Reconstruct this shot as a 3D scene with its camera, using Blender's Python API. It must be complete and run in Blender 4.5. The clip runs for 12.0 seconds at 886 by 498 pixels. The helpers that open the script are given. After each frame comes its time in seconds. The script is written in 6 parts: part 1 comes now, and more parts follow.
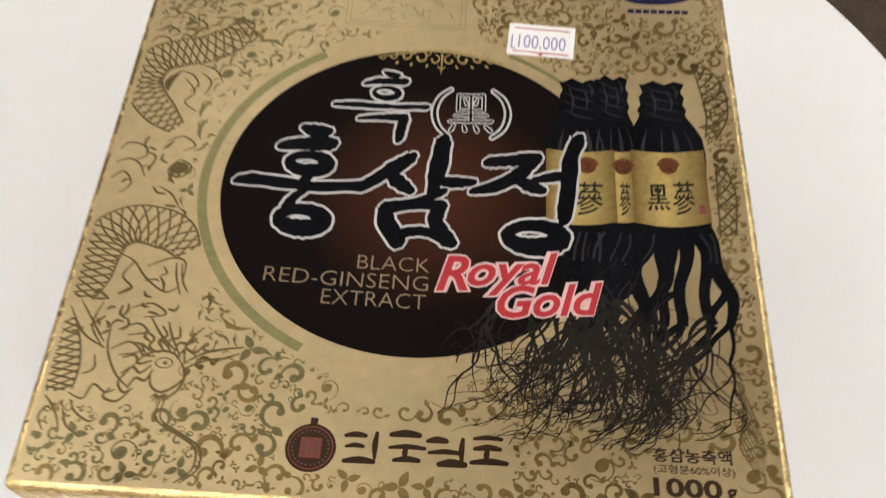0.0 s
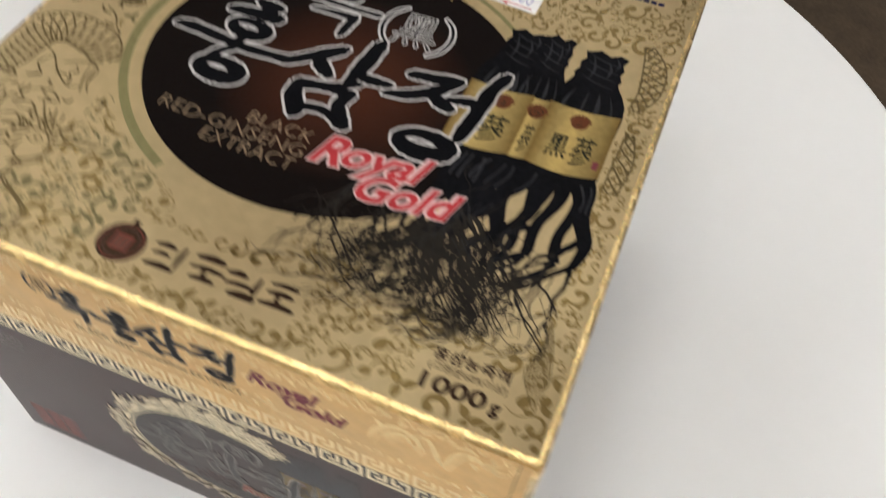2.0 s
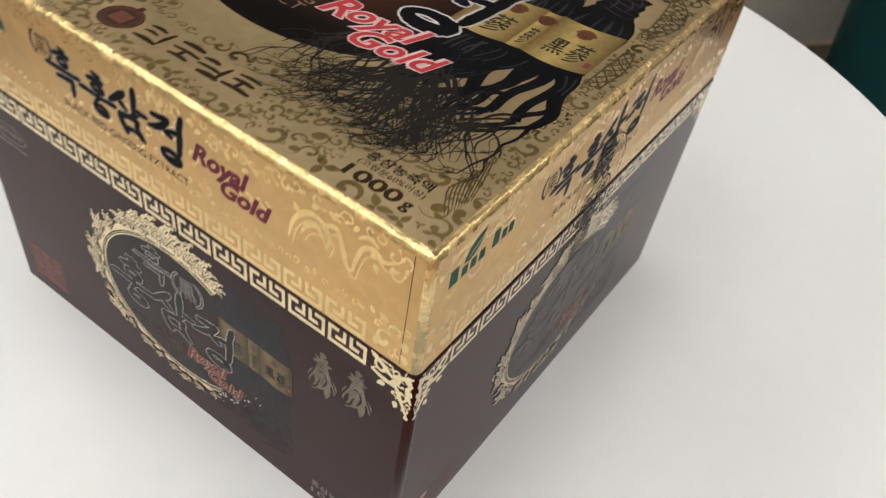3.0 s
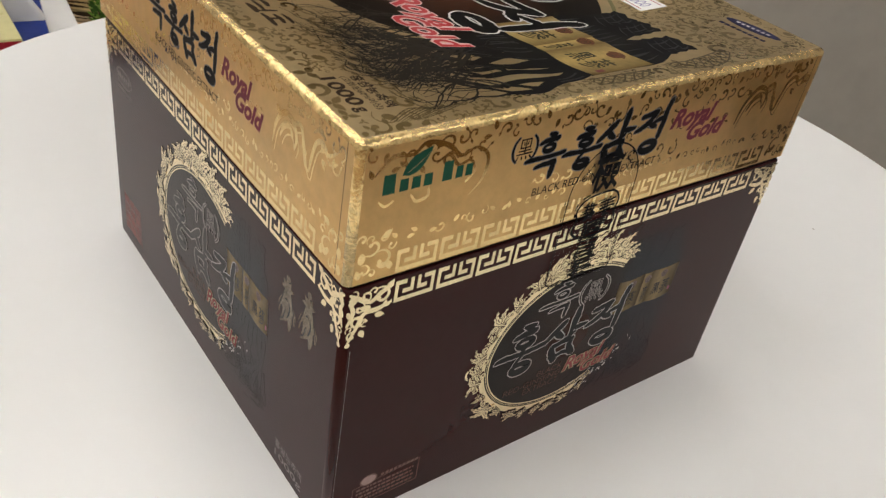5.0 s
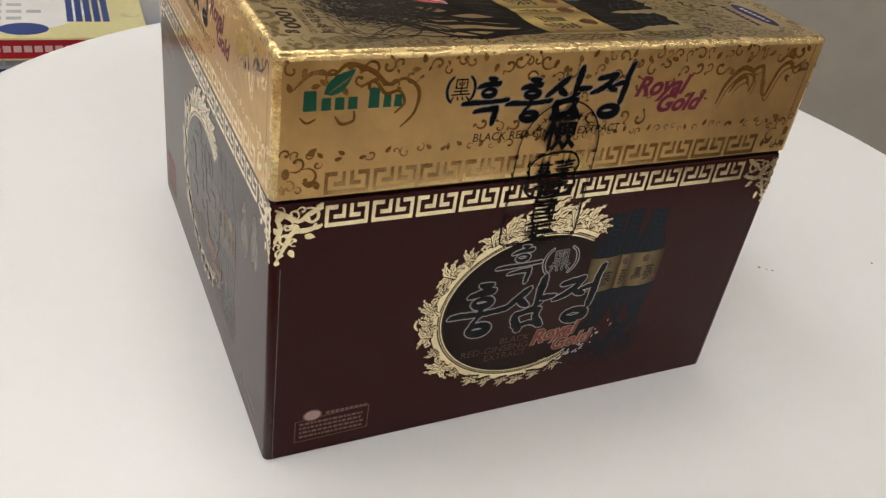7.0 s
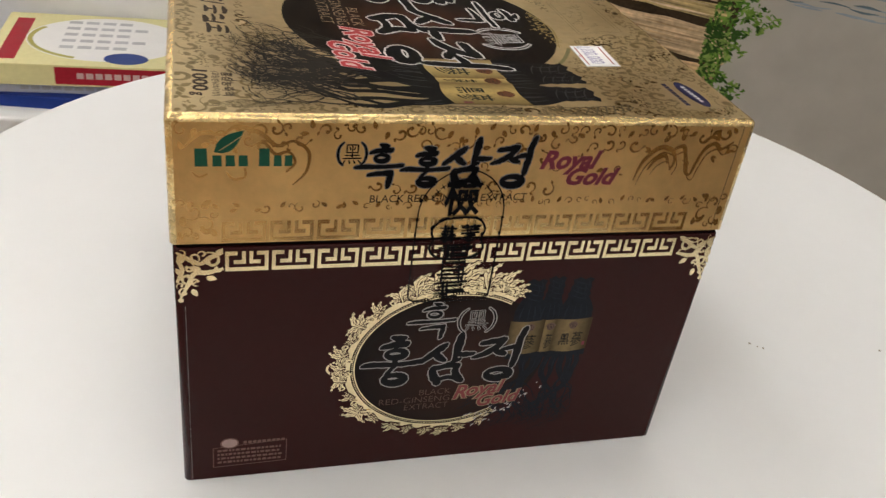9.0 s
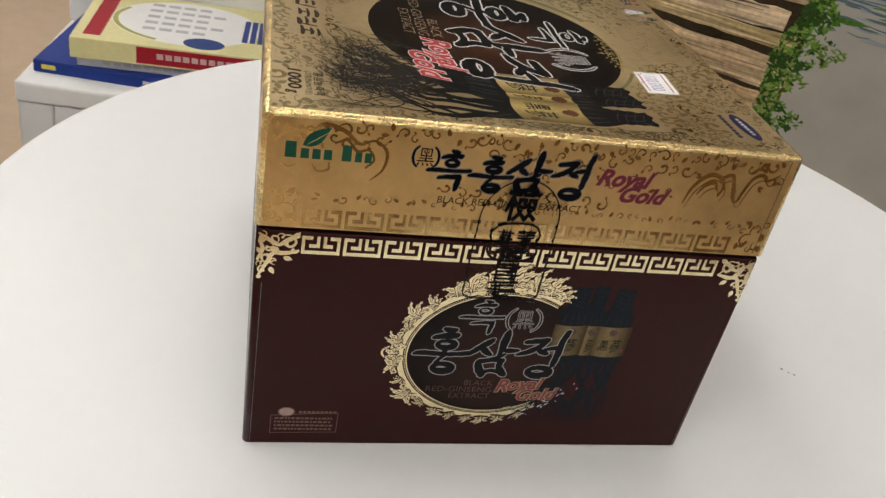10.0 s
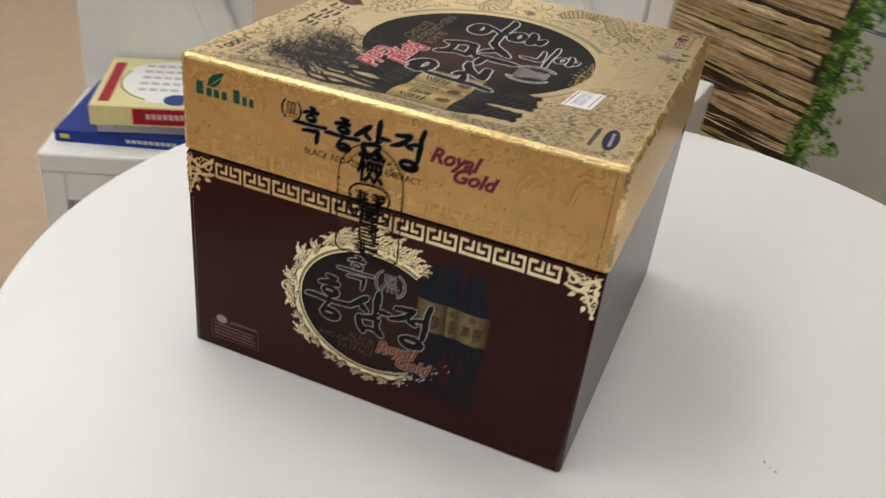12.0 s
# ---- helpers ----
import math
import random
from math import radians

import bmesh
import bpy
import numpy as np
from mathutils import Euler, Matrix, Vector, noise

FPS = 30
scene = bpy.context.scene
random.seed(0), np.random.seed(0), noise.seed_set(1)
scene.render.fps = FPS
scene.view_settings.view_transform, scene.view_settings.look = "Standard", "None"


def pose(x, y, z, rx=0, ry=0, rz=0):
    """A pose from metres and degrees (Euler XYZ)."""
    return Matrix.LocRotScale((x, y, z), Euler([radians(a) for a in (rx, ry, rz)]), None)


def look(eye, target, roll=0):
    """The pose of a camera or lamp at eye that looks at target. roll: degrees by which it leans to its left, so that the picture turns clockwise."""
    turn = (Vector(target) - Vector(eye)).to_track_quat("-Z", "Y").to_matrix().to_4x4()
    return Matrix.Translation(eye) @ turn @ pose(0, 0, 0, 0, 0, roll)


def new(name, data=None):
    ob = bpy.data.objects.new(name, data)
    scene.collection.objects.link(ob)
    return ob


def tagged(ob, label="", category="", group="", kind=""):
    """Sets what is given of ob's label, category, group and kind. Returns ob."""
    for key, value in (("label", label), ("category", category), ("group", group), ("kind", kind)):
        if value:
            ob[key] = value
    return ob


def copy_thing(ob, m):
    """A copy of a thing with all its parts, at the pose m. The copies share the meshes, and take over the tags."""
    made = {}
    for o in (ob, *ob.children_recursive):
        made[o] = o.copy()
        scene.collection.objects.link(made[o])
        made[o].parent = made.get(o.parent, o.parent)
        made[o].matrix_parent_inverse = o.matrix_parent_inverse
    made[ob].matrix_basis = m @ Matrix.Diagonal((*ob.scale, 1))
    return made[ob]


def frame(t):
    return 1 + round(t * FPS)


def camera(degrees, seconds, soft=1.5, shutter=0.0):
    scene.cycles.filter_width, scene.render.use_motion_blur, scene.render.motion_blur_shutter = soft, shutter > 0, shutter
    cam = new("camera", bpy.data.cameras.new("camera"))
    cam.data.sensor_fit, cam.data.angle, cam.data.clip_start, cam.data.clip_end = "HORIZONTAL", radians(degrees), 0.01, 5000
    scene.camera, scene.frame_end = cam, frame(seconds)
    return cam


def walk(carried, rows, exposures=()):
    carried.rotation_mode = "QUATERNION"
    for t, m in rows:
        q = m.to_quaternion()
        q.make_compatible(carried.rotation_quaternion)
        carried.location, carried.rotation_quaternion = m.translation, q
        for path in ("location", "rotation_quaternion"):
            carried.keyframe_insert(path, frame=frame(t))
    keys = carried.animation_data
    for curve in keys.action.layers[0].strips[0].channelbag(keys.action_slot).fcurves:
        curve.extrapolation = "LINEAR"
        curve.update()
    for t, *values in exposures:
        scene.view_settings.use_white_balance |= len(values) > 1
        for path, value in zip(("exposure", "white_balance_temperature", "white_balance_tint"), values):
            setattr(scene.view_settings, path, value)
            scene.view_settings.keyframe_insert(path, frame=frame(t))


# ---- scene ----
from mathutils.geometry import tessellate_polygon

# ---- camera and its way round the table ----
cam = camera(54.20, 12.0, 1.3, 0.6)
PATH = [
    (0, (0.0099, -0.1502, 0.3757), (0.0031, 0.0489, 0.0289), 1.57),
    (0.5, (0.0133, -0.1521, 0.4071), (-0.0030, 0.0409, 0.0572), 0.02),
    (1, (0.0229, -0.1590, 0.4095), (-0.0112, 0.0424, 0.0656), -1.37),
    (1.5, (0.0515, -0.1678, 0.3875), (0.0016, 0.0417, 0.0504), 0.87),
    (2, (0.0924, -0.1829, 0.3471), (0.0282, 0.0395, 0.0209), 7.07),
    (2.5, (0.1307, -0.1963, 0.3161), (0.0386, 0.0349, 0.0030), 9.67),
    (3, (0.1668, -0.2169, 0.2952), (0.0295, 0.0275, 0.0098), 10.04),
    (3.5, (0.1892, -0.2317, 0.2824), (0.0176, 0.0187, 0.0219), 10.28),
    (3.7, (0.2004, -0.2265, 0.2836), (0.0191, 0.0169, 0.0230), 10.51),
    (5.5, (0.2668, -0.1948, 0.2475), (0.0058, 0.0108, 0.0249), 10.37),
    (6, (0.2811, -0.1824, 0.2443), (0.0106, 0.0095, 0.0208), 10.32),
    (6.5, (0.2984, -0.1712, 0.2414), (0.0152, 0.0053, 0.0210), 9.73),
    (8.5, (0.3280, -0.1050, 0.2541), (0.0185, 0.0199, 0.0336), 8.51),
    (9, (0.3411, -0.0904, 0.2657), (0.0212, 0.0172, 0.0511), 8.42),
    (9.5, (0.3471, -0.1064, 0.2706), (0.0293, -0.0039, 0.0503), 11.55),
    (10, (0.3607, -0.1026, 0.2775), (0.0364, -0.0136, 0.0609), 11.83),
    (10.5, (0.3794, -0.0724, 0.2861), (0.0506, 0.0002, 0.0702), 11.10),
    (11, (0.4034, -0.0436, 0.2941), (0.0669, -0.0021, 0.0819), 10.46),
    (11.5, (0.4155, 0.0599, 0.2809), (0.0786, 0.0104, 0.0711), 9.83),
    (12, (0.3935, 0.1353, 0.2834), (0.0700, 0.0200, 0.0783), 6.87),
]
walk(cam, [(t, look(eye, target, roll)) for t, eye, target, roll in PATH],
     exposures=((0.0, 0.16, 6500, 13), (0.5, 0.12, 6520, 13), (1.0, -0.02, 6550, 12), (1.5, -0.02, 6500, 13), (2.5, 0.05, 6280, 12), (3.5, 0.06, 6450, 13), (5.5, -0.07, 6560, 13), (9.3, 0.0, 6540, 13), (10.5, -0.06, 6450, 12), (11.3, -0.08, 6420, 12), (12.0, -0.06, 6420, 12)))

# ---- main sizes ----
HALF_X, HALF_Y = 0.100, 0.0992          # half the gift box's width and depth
BASE_TOP, LID_LOW, LID_TOP = 0.1071, 0.1088, 0.1536
LID_X0, LID_X1, LID_Y0, LID_Y1 = -0.1026, 0.0997, -0.0998, 0.0998   # the lid's top, a little off the base's middle
LID_R = 0.0022                          # rounded edges of the lid
SAG = 0.0056                            # the lid's top sinks in the middle
TABLE_X, TABLE_Y, TABLE_R = -0.0399, 0.0687, 0.3245
FLOOR_Z, CEIL_Z = -0.72, 1.95

# ---- world and lamps ----
world = bpy.data.worlds.new("room_world")
world.use_nodes = True
world.node_tree.nodes["Background"].inputs["Color"].default_value = (1.0, 0.98, 0.95, 1)
world.node_tree.nodes["Background"].inputs["Strength"].default_value = 0.15
scene.world = world
scene.view_settings.exposure = 0.0
PANEL_POWER = 7.85

# ---- helpers ----
rng = random.Random(7)


def material(name, color, rough=0.5, metal=0.0, coat=0.0, vary=0.12, scale=40.0, bump=0.0, bump_scale=300.0, spec=0.09, rough_vary=0.08):
    """Principled surface whose colour, gloss and relief vary at two scales."""
    m = bpy.data.materials.new(name)
    m.use_nodes = True
    nt = m.node_tree
    p = nt.nodes["Principled BSDF"]
    p.inputs["Metallic"].default_value = metal
    p.inputs["Coat Weight"].default_value = coat
    p.inputs["Coat Roughness"].default_value = 0.12
    p.inputs["Specular IOR Level"].default_value = spec
    tc = nt.nodes.new("ShaderNodeTexCoord")
    n1 = nt.nodes.new("ShaderNodeTexNoise")
    n1.inputs["Scale"].default_value = scale
    n1.inputs["Detail"].default_value = 6
    nt.links.new(tc.outputs["Object"], n1.inputs["Vector"])
    n2 = nt.nodes.new("ShaderNodeTexNoise")
    n2.inputs["Scale"].default_value = scale * 9
    n2.inputs["Detail"].default_value = 3
    nt.links.new(tc.outputs["Object"], n2.inputs["Vector"])
    add = nt.nodes.new("ShaderNodeMath")
    add.operation = "ADD"
    nt.links.new(n1.outputs["Fac"], add.inputs[0])
    nt.links.new(n2.outputs["Fac"], add.inputs[1])
    ramp = nt.nodes.new("ShaderNodeMapRange")
    ramp.inputs["From Min"].default_value, ramp.inputs["From Max"].default_value = 0.7, 1.3
    ramp.inputs["To Min"].default_value, ramp.inputs["To Max"].default_value = 1 - vary, 1 + vary
    nt.links.new(add.outputs[0], ramp.inputs["Value"])
    mul = nt.nodes.new("ShaderNodeVectorMath")
    mul.operation = "SCALE"
    mul.inputs[0].default_value = color
    nt.links.new(ramp.outputs[0], mul.inputs["Scale"])
    nt.links.new(mul.outputs[0], p.inputs["Base Color"])
    rr = nt.nodes.new("ShaderNodeMapRange")
    rr.inputs["From Min"].default_value, rr.inputs["From Max"].default_value = 0.3, 0.7
    rr.inputs["To Min"].default_value, rr.inputs["To Max"].default_value = max(0.02, rough - rough_vary), min(1, rough + rough_vary)
    nt.links.new(n1.outputs["Fac"], rr.inputs["Value"])
    nt.links.new(rr.outputs[0], p.inputs["Roughness"])
    if bump:
        n3 = nt.nodes.new("ShaderNodeTexNoise")
        n3.inputs["Scale"].default_value = bump_scale
        n3.inputs["Detail"].default_value = 4
        nt.links.new(tc.outputs["Object"], n3.inputs["Vector"])
        b = nt.nodes.new("ShaderNodeBump")
        b.inputs["Strength"].default_value = bump
        b.inputs["Distance"].default_value = 0.001
        nt.links.new(n3.outputs["Fac"], b.inputs["Height"])
        nt.links.new(b.outputs[0], p.inputs["Normal"])
    return m


def mesh_object(name, bm, mat, parent=None, label="", smooth=False):
    me = bpy.data.meshes.new(name)
    bm.to_mesh(me)
    bm.free()
    if smooth:
        for f in me.polygons:
            f.use_smooth = True
    me.materials.append(mat)
    ob = new(name, me)
    if parent:
        ob.parent = parent
    if label:
        ob["label"] = label
    return ob


def part(name, bm, mat, parent, label="", smooth=False):
    return mesh_object(name, bm, mat, parent, label, smooth)


def thing(name, x, y, z, turn, label, category, group="", kind=""):
    ob = new(name)
    ob.empty_display_size = 0.02
    ob.matrix_basis = pose(x, y, z, 0, 0, turn)
    return tagged(ob, label, category, group, kind)


def box_bm(x0, x1, y0, y1, z0, z1, bevel=0.0, segments=2):
    bm = bmesh.new()
    bmesh.ops.create_cube(bm, size=1)
    for v in bm.verts:
        v.co = ((x0 + x1) / 2 + v.co.x * (x1 - x0), (y0 + y1) / 2 + v.co.y * (y1 - y0), (z0 + z1) / 2 + v.co.z * (z1 - z0))
    if bevel:
        bmesh.ops.bevel(bm, geom=list(bm.edges), offset=bevel, segments=segments, affect="EDGES", profile=0.5)
    return bm


def lathe_bm(profile, steps=64, cx=0.0, cy=0.0):
    """A turned solid from (radius, height) pairs."""
    bm = bmesh.new()
    rings = []
    for r, z in profile:
        if r < 1e-6:
            rings.append([bm.verts.new((cx, cy, z))])
        else:
            rings.append([bm.verts.new((cx + r * math.cos(2 * math.pi * i / steps), cy + r * math.sin(2 * math.pi * i / steps), z)) for i in range(steps)])
    for lo, hi in zip(rings, rings[1:]):
        for i in range(steps):
            j = (i + 1) % steps
            quad = [lo[i % len(lo)], lo[j % len(lo)], hi[j % len(hi)], hi[i % len(hi)]]
            quad = list(dict.fromkeys(quad))
            if len(quad) > 2:
                bm.faces.new(quad)
    bmesh.ops.recalc_face_normals(bm, faces=bm.faces)
    return bm


def sag(x, y):
    """How far the lid's top has sunk at a spot, and its upward normal there."""
    hx, hy = (LID_X1 - LID_X0) / 2 - LID_R, (LID_Y1 - LID_Y0) / 2 - LID_R
    u, v = (x - (LID_X0 + LID_X1) / 2) / hx, (y - (LID_Y0 + LID_Y1) / 2) / hy
    if abs(u) >= 1 or abs(v) >= 1:
        return 0.0, Vector((0, 0, 1))
    p, q = 1 - u * u, 1 - v * v
    return SAG * p * q, Vector((-2 * SAG * u * q / hx, -2 * SAG * v * p / hy, 1)).normalized()


class Print:
    """Flat printed shapes on one face of a thing, in millimetres of that face, each a hair above the last."""

    def __init__(self, layer, wrap=40, lim=None):
        self.lim, self.count, self.wrap = lim, 0, wrap
        self.verts, self.faces, self.low = [], [], layer * 0.000009
        self.h = self.low

    def rise(self):
        self.count += 1
        self.h = self.low + 0.0000002 * (self.count % self.wrap)

    def poly(self, pts):
        n = len(self.verts)
        self.verts += [(x, y, self.h) for x, y in pts]
        self.faces.append(tuple(range(n, n + len(pts))))
        self.rise()

    def fan(self, centre, pts):
        n = len(self.verts)
        self.verts += [(centre[0], centre[1], self.h)] + [(x, y, self.h) for x, y in pts]
        k = len(pts)
        self.faces += [(n, n + 1 + i, n + 1 + (i + 1) % k) for i in range(k)]
        self.rise()

    def ellipse(self, cx, cy, rx, ry, turn=0.0, steps=40):
        c, s = math.cos(radians(turn)), math.sin(radians(turn))
        out = []
        for i in range(steps):
            a = 2 * math.pi * i / steps
            u, v = rx * math.cos(a), ry * math.sin(a)
            out.append((cx + u * c - v * s, cy + u * s + v * c))
        self.fan((cx, cy), out)

    def ring(self, cx, cy, rx, ry, width, a0=0.0, a1=360.0, steps=72):
        n = len(self.verts)
        for i in range(steps + 1):
            a = radians(a0 + (a1 - a0) * i / steps)
            c, s = math.cos(a), math.sin(a)
            self.verts.append((cx + (rx - width / 2) * c, cy + (ry - width / 2) * s, self.h))
            self.verts.append((cx + (rx + width / 2) * c, cy + (ry + width / 2) * s, self.h))
        self.faces += [(n + 2 * i, n + 2 * i + 1, n + 2 * i + 3, n + 2 * i + 2) for i in range(steps)]
        self.rise()

    def stroke(self, pts, grow=0.0, per=6, closed=False, caps=True, ragged=0.0):
        """A brush stroke through (x, y, width) points."""
        if closed:
            pts = list(pts) + [pts[0]]
        line = []
        last = len(pts) - 1
        for i in range(last):
            p1, p2 = pts[i], pts[i + 1]
            p0 = pts[i - 1] if i else (pts[last - 1] if closed else p1)
            p3 = pts[i + 2] if i + 2 <= last else (pts[1] if closed else p2)
            for k in range(per + (i == last - 1)):
                t = k / per
                line.append(tuple(0.5 * (2 * b + (c - a) * t + (2 * a - 5 * b + 4 * c - d) * t * t + (3 * b - a - 3 * c + d) * t ** 3)
                                  for a, b, c, d in zip(p0, p1, p2, p3)))
        n = len(self.verts)
        m = len(line)
        for i, (x, y, w) in enumerate(line):
            x0, y0, _ = line[(i - 1) % (m - 1) if closed else max(0, i - 1)]
            x1, y1, _ = line[(i + 1) % (m - 1) if closed else min(m - 1, i + 1)]
            dx, dy = x1 - x0, y1 - y0
            d = math.hypot(dx, dy) or 1e-9
            r = max(0.02, w / 2 + grow)
            ra = r + ragged * w * math.sin(7.3 * i + 3.1 * x) * math.sin(2.1 * i + y)
            rb = r + ragged * w * math.sin(5.9 * i + 2.3 * y) * math.cos(2.7 * i + x)
            self.verts.append((x - dy / d * ra, y + dx / d * ra, self.h))
            self.verts.append((x + dy / d * rb, y - dx / d * rb, self.h))
        self.faces += [(n + 2 * i + 1, n + 2 * i + 3, n + 2 * i + 2, n + 2 * i) for i in range(m - 1)]
        self.rise()
        if caps and not closed:
            for x, y, w in (line[0], line[-1]):
                r = w / 2 + grow
                if r > 0.12:
                    self.ellipse(x, y, r, r * (0.8 if ragged else 1.0), 55, 7 if ragged else 10)

    def text(self, body, x, y, width, height=None, turn=0.0, shear=0.0, bold=0.0):
        """Lettering whose lower left corner stands at (x, y), fitted to a width and a height."""
        vs, fs = lettering(body, shear, bold)
        x0, x1 = min(v[0] for v in vs), max(v[0] for v in vs)
        y0, y1 = min(v[1] for v in vs), max(v[1] for v in vs)
        sx = width / (x1 - x0)
        sy = height / (y1 - y0) if height else sx
        c, s = math.cos(radians(turn)), math.sin(radians(turn))
        n = len(self.verts)
        for u, v in vs:
            u, v = (u - x0) * sx, (v - y0) * sy
            self.verts.append((x + u * c - v * s, y + u * s + v * c, self.h))
        self.faces += [tuple(n + i for i in f) for f in fs]
        self.rise()

    def finer(self, most=3.2):
        """Splits long faces, so that they can follow a bent surface."""
        out = []
        for f in self.faces:
            if all(math.dist(self.verts[a][:2], self.verts[b][:2]) <= most for a, b in zip(f, f[1:] + f[:1])):
                out.append(f)
                continue
            if len(f) == 3:
                todo = [f]
            else:
                todo = [tuple(f[i] for i in t) for t in tessellate_polygon([[Vector(self.verts[i]) for i in f]])]
            while todo:
                t = todo.pop()
                far, k = max((math.dist(self.verts[t[i]][:2], self.verts[t[(i + 1) % 3]][:2]), i) for i in range(3))
                if far <= most:
                    out.append(t)
                    continue
                a, b, c = t[k], t[(k + 1) % 3], t[(k + 2) % 3]
                self.verts.append(tuple((p + q) / 2 for p, q in zip(self.verts[a], self.verts[b])))
                m = len(self.verts) - 1
                todo += [(a, m, c), (m, b, c)]
        self.faces = out

    def put(self, name, place, mat, parent, label=""):
        """Lays the print on the face whose frame is place (a Matrix)."""
        me = bpy.data.meshes.new(name)
        if self.lim:
            a, b, c, d = self.lim
            self.verts = [(min(max(x, a), b), min(max(y, c), d), h) for x, y, h in self.verts]
        bent = place is ON_TOP
        if bent:
            self.finer()
            up = lambda f: sum(self.verts[a][0] * self.verts[b][1] - self.verts[b][0] * self.verts[a][1] for a, b in zip(f, f[1:] + f[:1])) > 0
            self.faces = [f if up(f) else f[::-1] for f in self.faces]
        me.from_pydata([place @ Vector((x * 0.001, y * 0.001, h - (sag(x * 0.001, y * 0.001)[0] if bent else 0))) for x, y, h in self.verts], [], self.faces)
        me.update()
        if bent:
            me.normals_split_custom_set_from_vertices([sag(x * 0.001, y * 0.001)[1] for x, y, h in self.verts])
        me.materials.append(mat)
        ob = new(name, me)
        ob.parent = parent
        if name in MANY:
            ob["kind"] = "stuff"
        if label:
            ob["label"] = label
        return ob


MANY = ("oval_mark_bars", "wreath", "wreath_shading", "scrollwork", "dragon_relief", "root_picture", "root_glints", "bottle_gloss", "notice_print", "grain_print", "red_stars", "spine_print", "cover_print", "root_mass", "red_stamp", "emblem_marks", "root_print_lines", "root_print_leaves", "root_print_berries")
LETTERS = {}


def lettering(body, shear=0.0, bold=0.0):
    key = (body, shear, bold)
    if key not in LETTERS:
        cu = bpy.data.curves.new("lettering", "FONT")
        cu.body, cu.shear, cu.offset, cu.resolution_u = body, shear, bold, 3
        ob = new("lettering", cu)
        me = bpy.data.meshes.new_from_object(ob.evaluated_get(bpy.context.evaluated_depsgraph_get()))
        LETTERS[key] = ([(v.co.x, v.co.y) for v in me.vertices], [tuple(f.vertices) for f in me.polygons])
        bpy.data.objects.remove(ob)
        bpy.data.curves.remove(cu)
        bpy.data.meshes.remove(me)
    return LETTERS[key]


# Frames of the three printed faces: first axis, second axis, outward, origin.
def face_frame(u, v, n, origin):
    m = Matrix((u, v, n)).transposed().to_4x4()
    m.translation = origin
    return m


FLARE = 0.006                            # the lid widens a little towards its rim
LID_RISE, LID_DROP = 1.049, 0.1062      # the lid's prints are drawn for a slightly lower lid
ON_TOP = face_frame((1, 0, 0), (0, 1, 0), (0, 0, 1), (0, 0, LID_TOP))


def lid_face_frame(u, n, out):
    """An upright face of the lid, whose prints start at LID_DROP."""
    v = Vector((0, 0, 1)) - FLARE * Vector(n)
    along = Vector(((LID_X0 + LID_X1) / 2, 0, 0)) if n[1] else Vector()
    return face_frame(u, v * LID_RISE, n, along + Vector(n) * (out + FLARE * (LID_TOP - LID_LOW)) + Vector((0, 0, LID_LOW)) - v * LID_RISE * LID_DROP)


ON_LID_FRONT = lid_face_frame((1, 0, 0), (0, -1, 0), -LID_Y0)
ON_LID_SIDE = lid_face_frame((0, 1.015, 0), (1, 0, 0), LID_X1)
ON_BASE_FRONT = face_frame((1, 0, 0), (0, 0, 1.025), (0, -1, 0), (0, -HALF_Y, 0))
ON_BASE_SIDE = face_frame((0, 1.015, 0), (0, 0, 1.025), (1, 0, 0), (HALF_X, 0, 0))

# ---- materials ----
gold_top = material("gold_foil_top", (0.59, 0.46, 0.255), 0.38, 1.0, vary=0.10, scale=25, bump=0.16, bump_scale=160)
gold_foil = material("gold_foil", (0.68, 0.452, 0.19), 0.38, 1.0, vary=0.10, scale=25, bump=0.16, bump_scale=160)
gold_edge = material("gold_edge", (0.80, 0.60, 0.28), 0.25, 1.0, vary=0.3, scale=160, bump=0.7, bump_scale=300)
foil_pattern = material("foil_pattern", (0.27, 0.19, 0.072), 0.31, 1.0, vary=0.18, scale=60)
foil_green = material("foil_pattern_green", (0.20, 0.17, 0.08), 0.34, 0.95, vary=0.2, scale=60)
foil_groove = material("foil_groove", (0.31, 0.285, 0.135), 0.42, 1.0, vary=0.15, scale=60)
foil_fine = material("foil_fine_lines", (0.17, 0.125, 0.055), 0.42, 1.0, vary=0.15, scale=60)
pale_gold = material("pale_gold_print", (0.84, 0.71, 0.44), 0.17, 0.95, vary=0.12, scale=80)
side_pattern = material("side_pattern", (0.76, 0.545, 0.235), 0.11, 1.0, vary=0.15, scale=60)
key_relief = material("key_relief", (0.80, 0.60, 0.28), 0.13, 1.0, vary=0.1, scale=60)
maroon = material("maroon_lacquered_card", (0.029, 0.0066, 0.0062), 0.22, 0, coat=0.0, vary=0.05, scale=30, bump=0.02, bump_scale=120, spec=0.115, rough_vary=0.015)
black_card = material("black_card", (0.005, 0.0035, 0.0035), 0.4, 0, spec=0.05)
black_ink = material("black_ink", (0.004, 0.004, 0.005), 0.38, 0, vary=0.3, scale=80, spec=0.033)
white_ink = material("white_ink", (0.52, 0.495, 0.475), 0.45, 0)
grey_ink = material("grey_ink", (0.20, 0.19, 0.185), 0.45, 0)
red_ink = material("red_ink", (0.42, 0.035, 0.04), 0.42, 0)
dull_red_ink = material("dull_red_ink", (0.20, 0.05, 0.06), 0.42, 0)
wine_ink = material("wine_ink", (0.15, 0.022, 0.04), 0.42, 0)
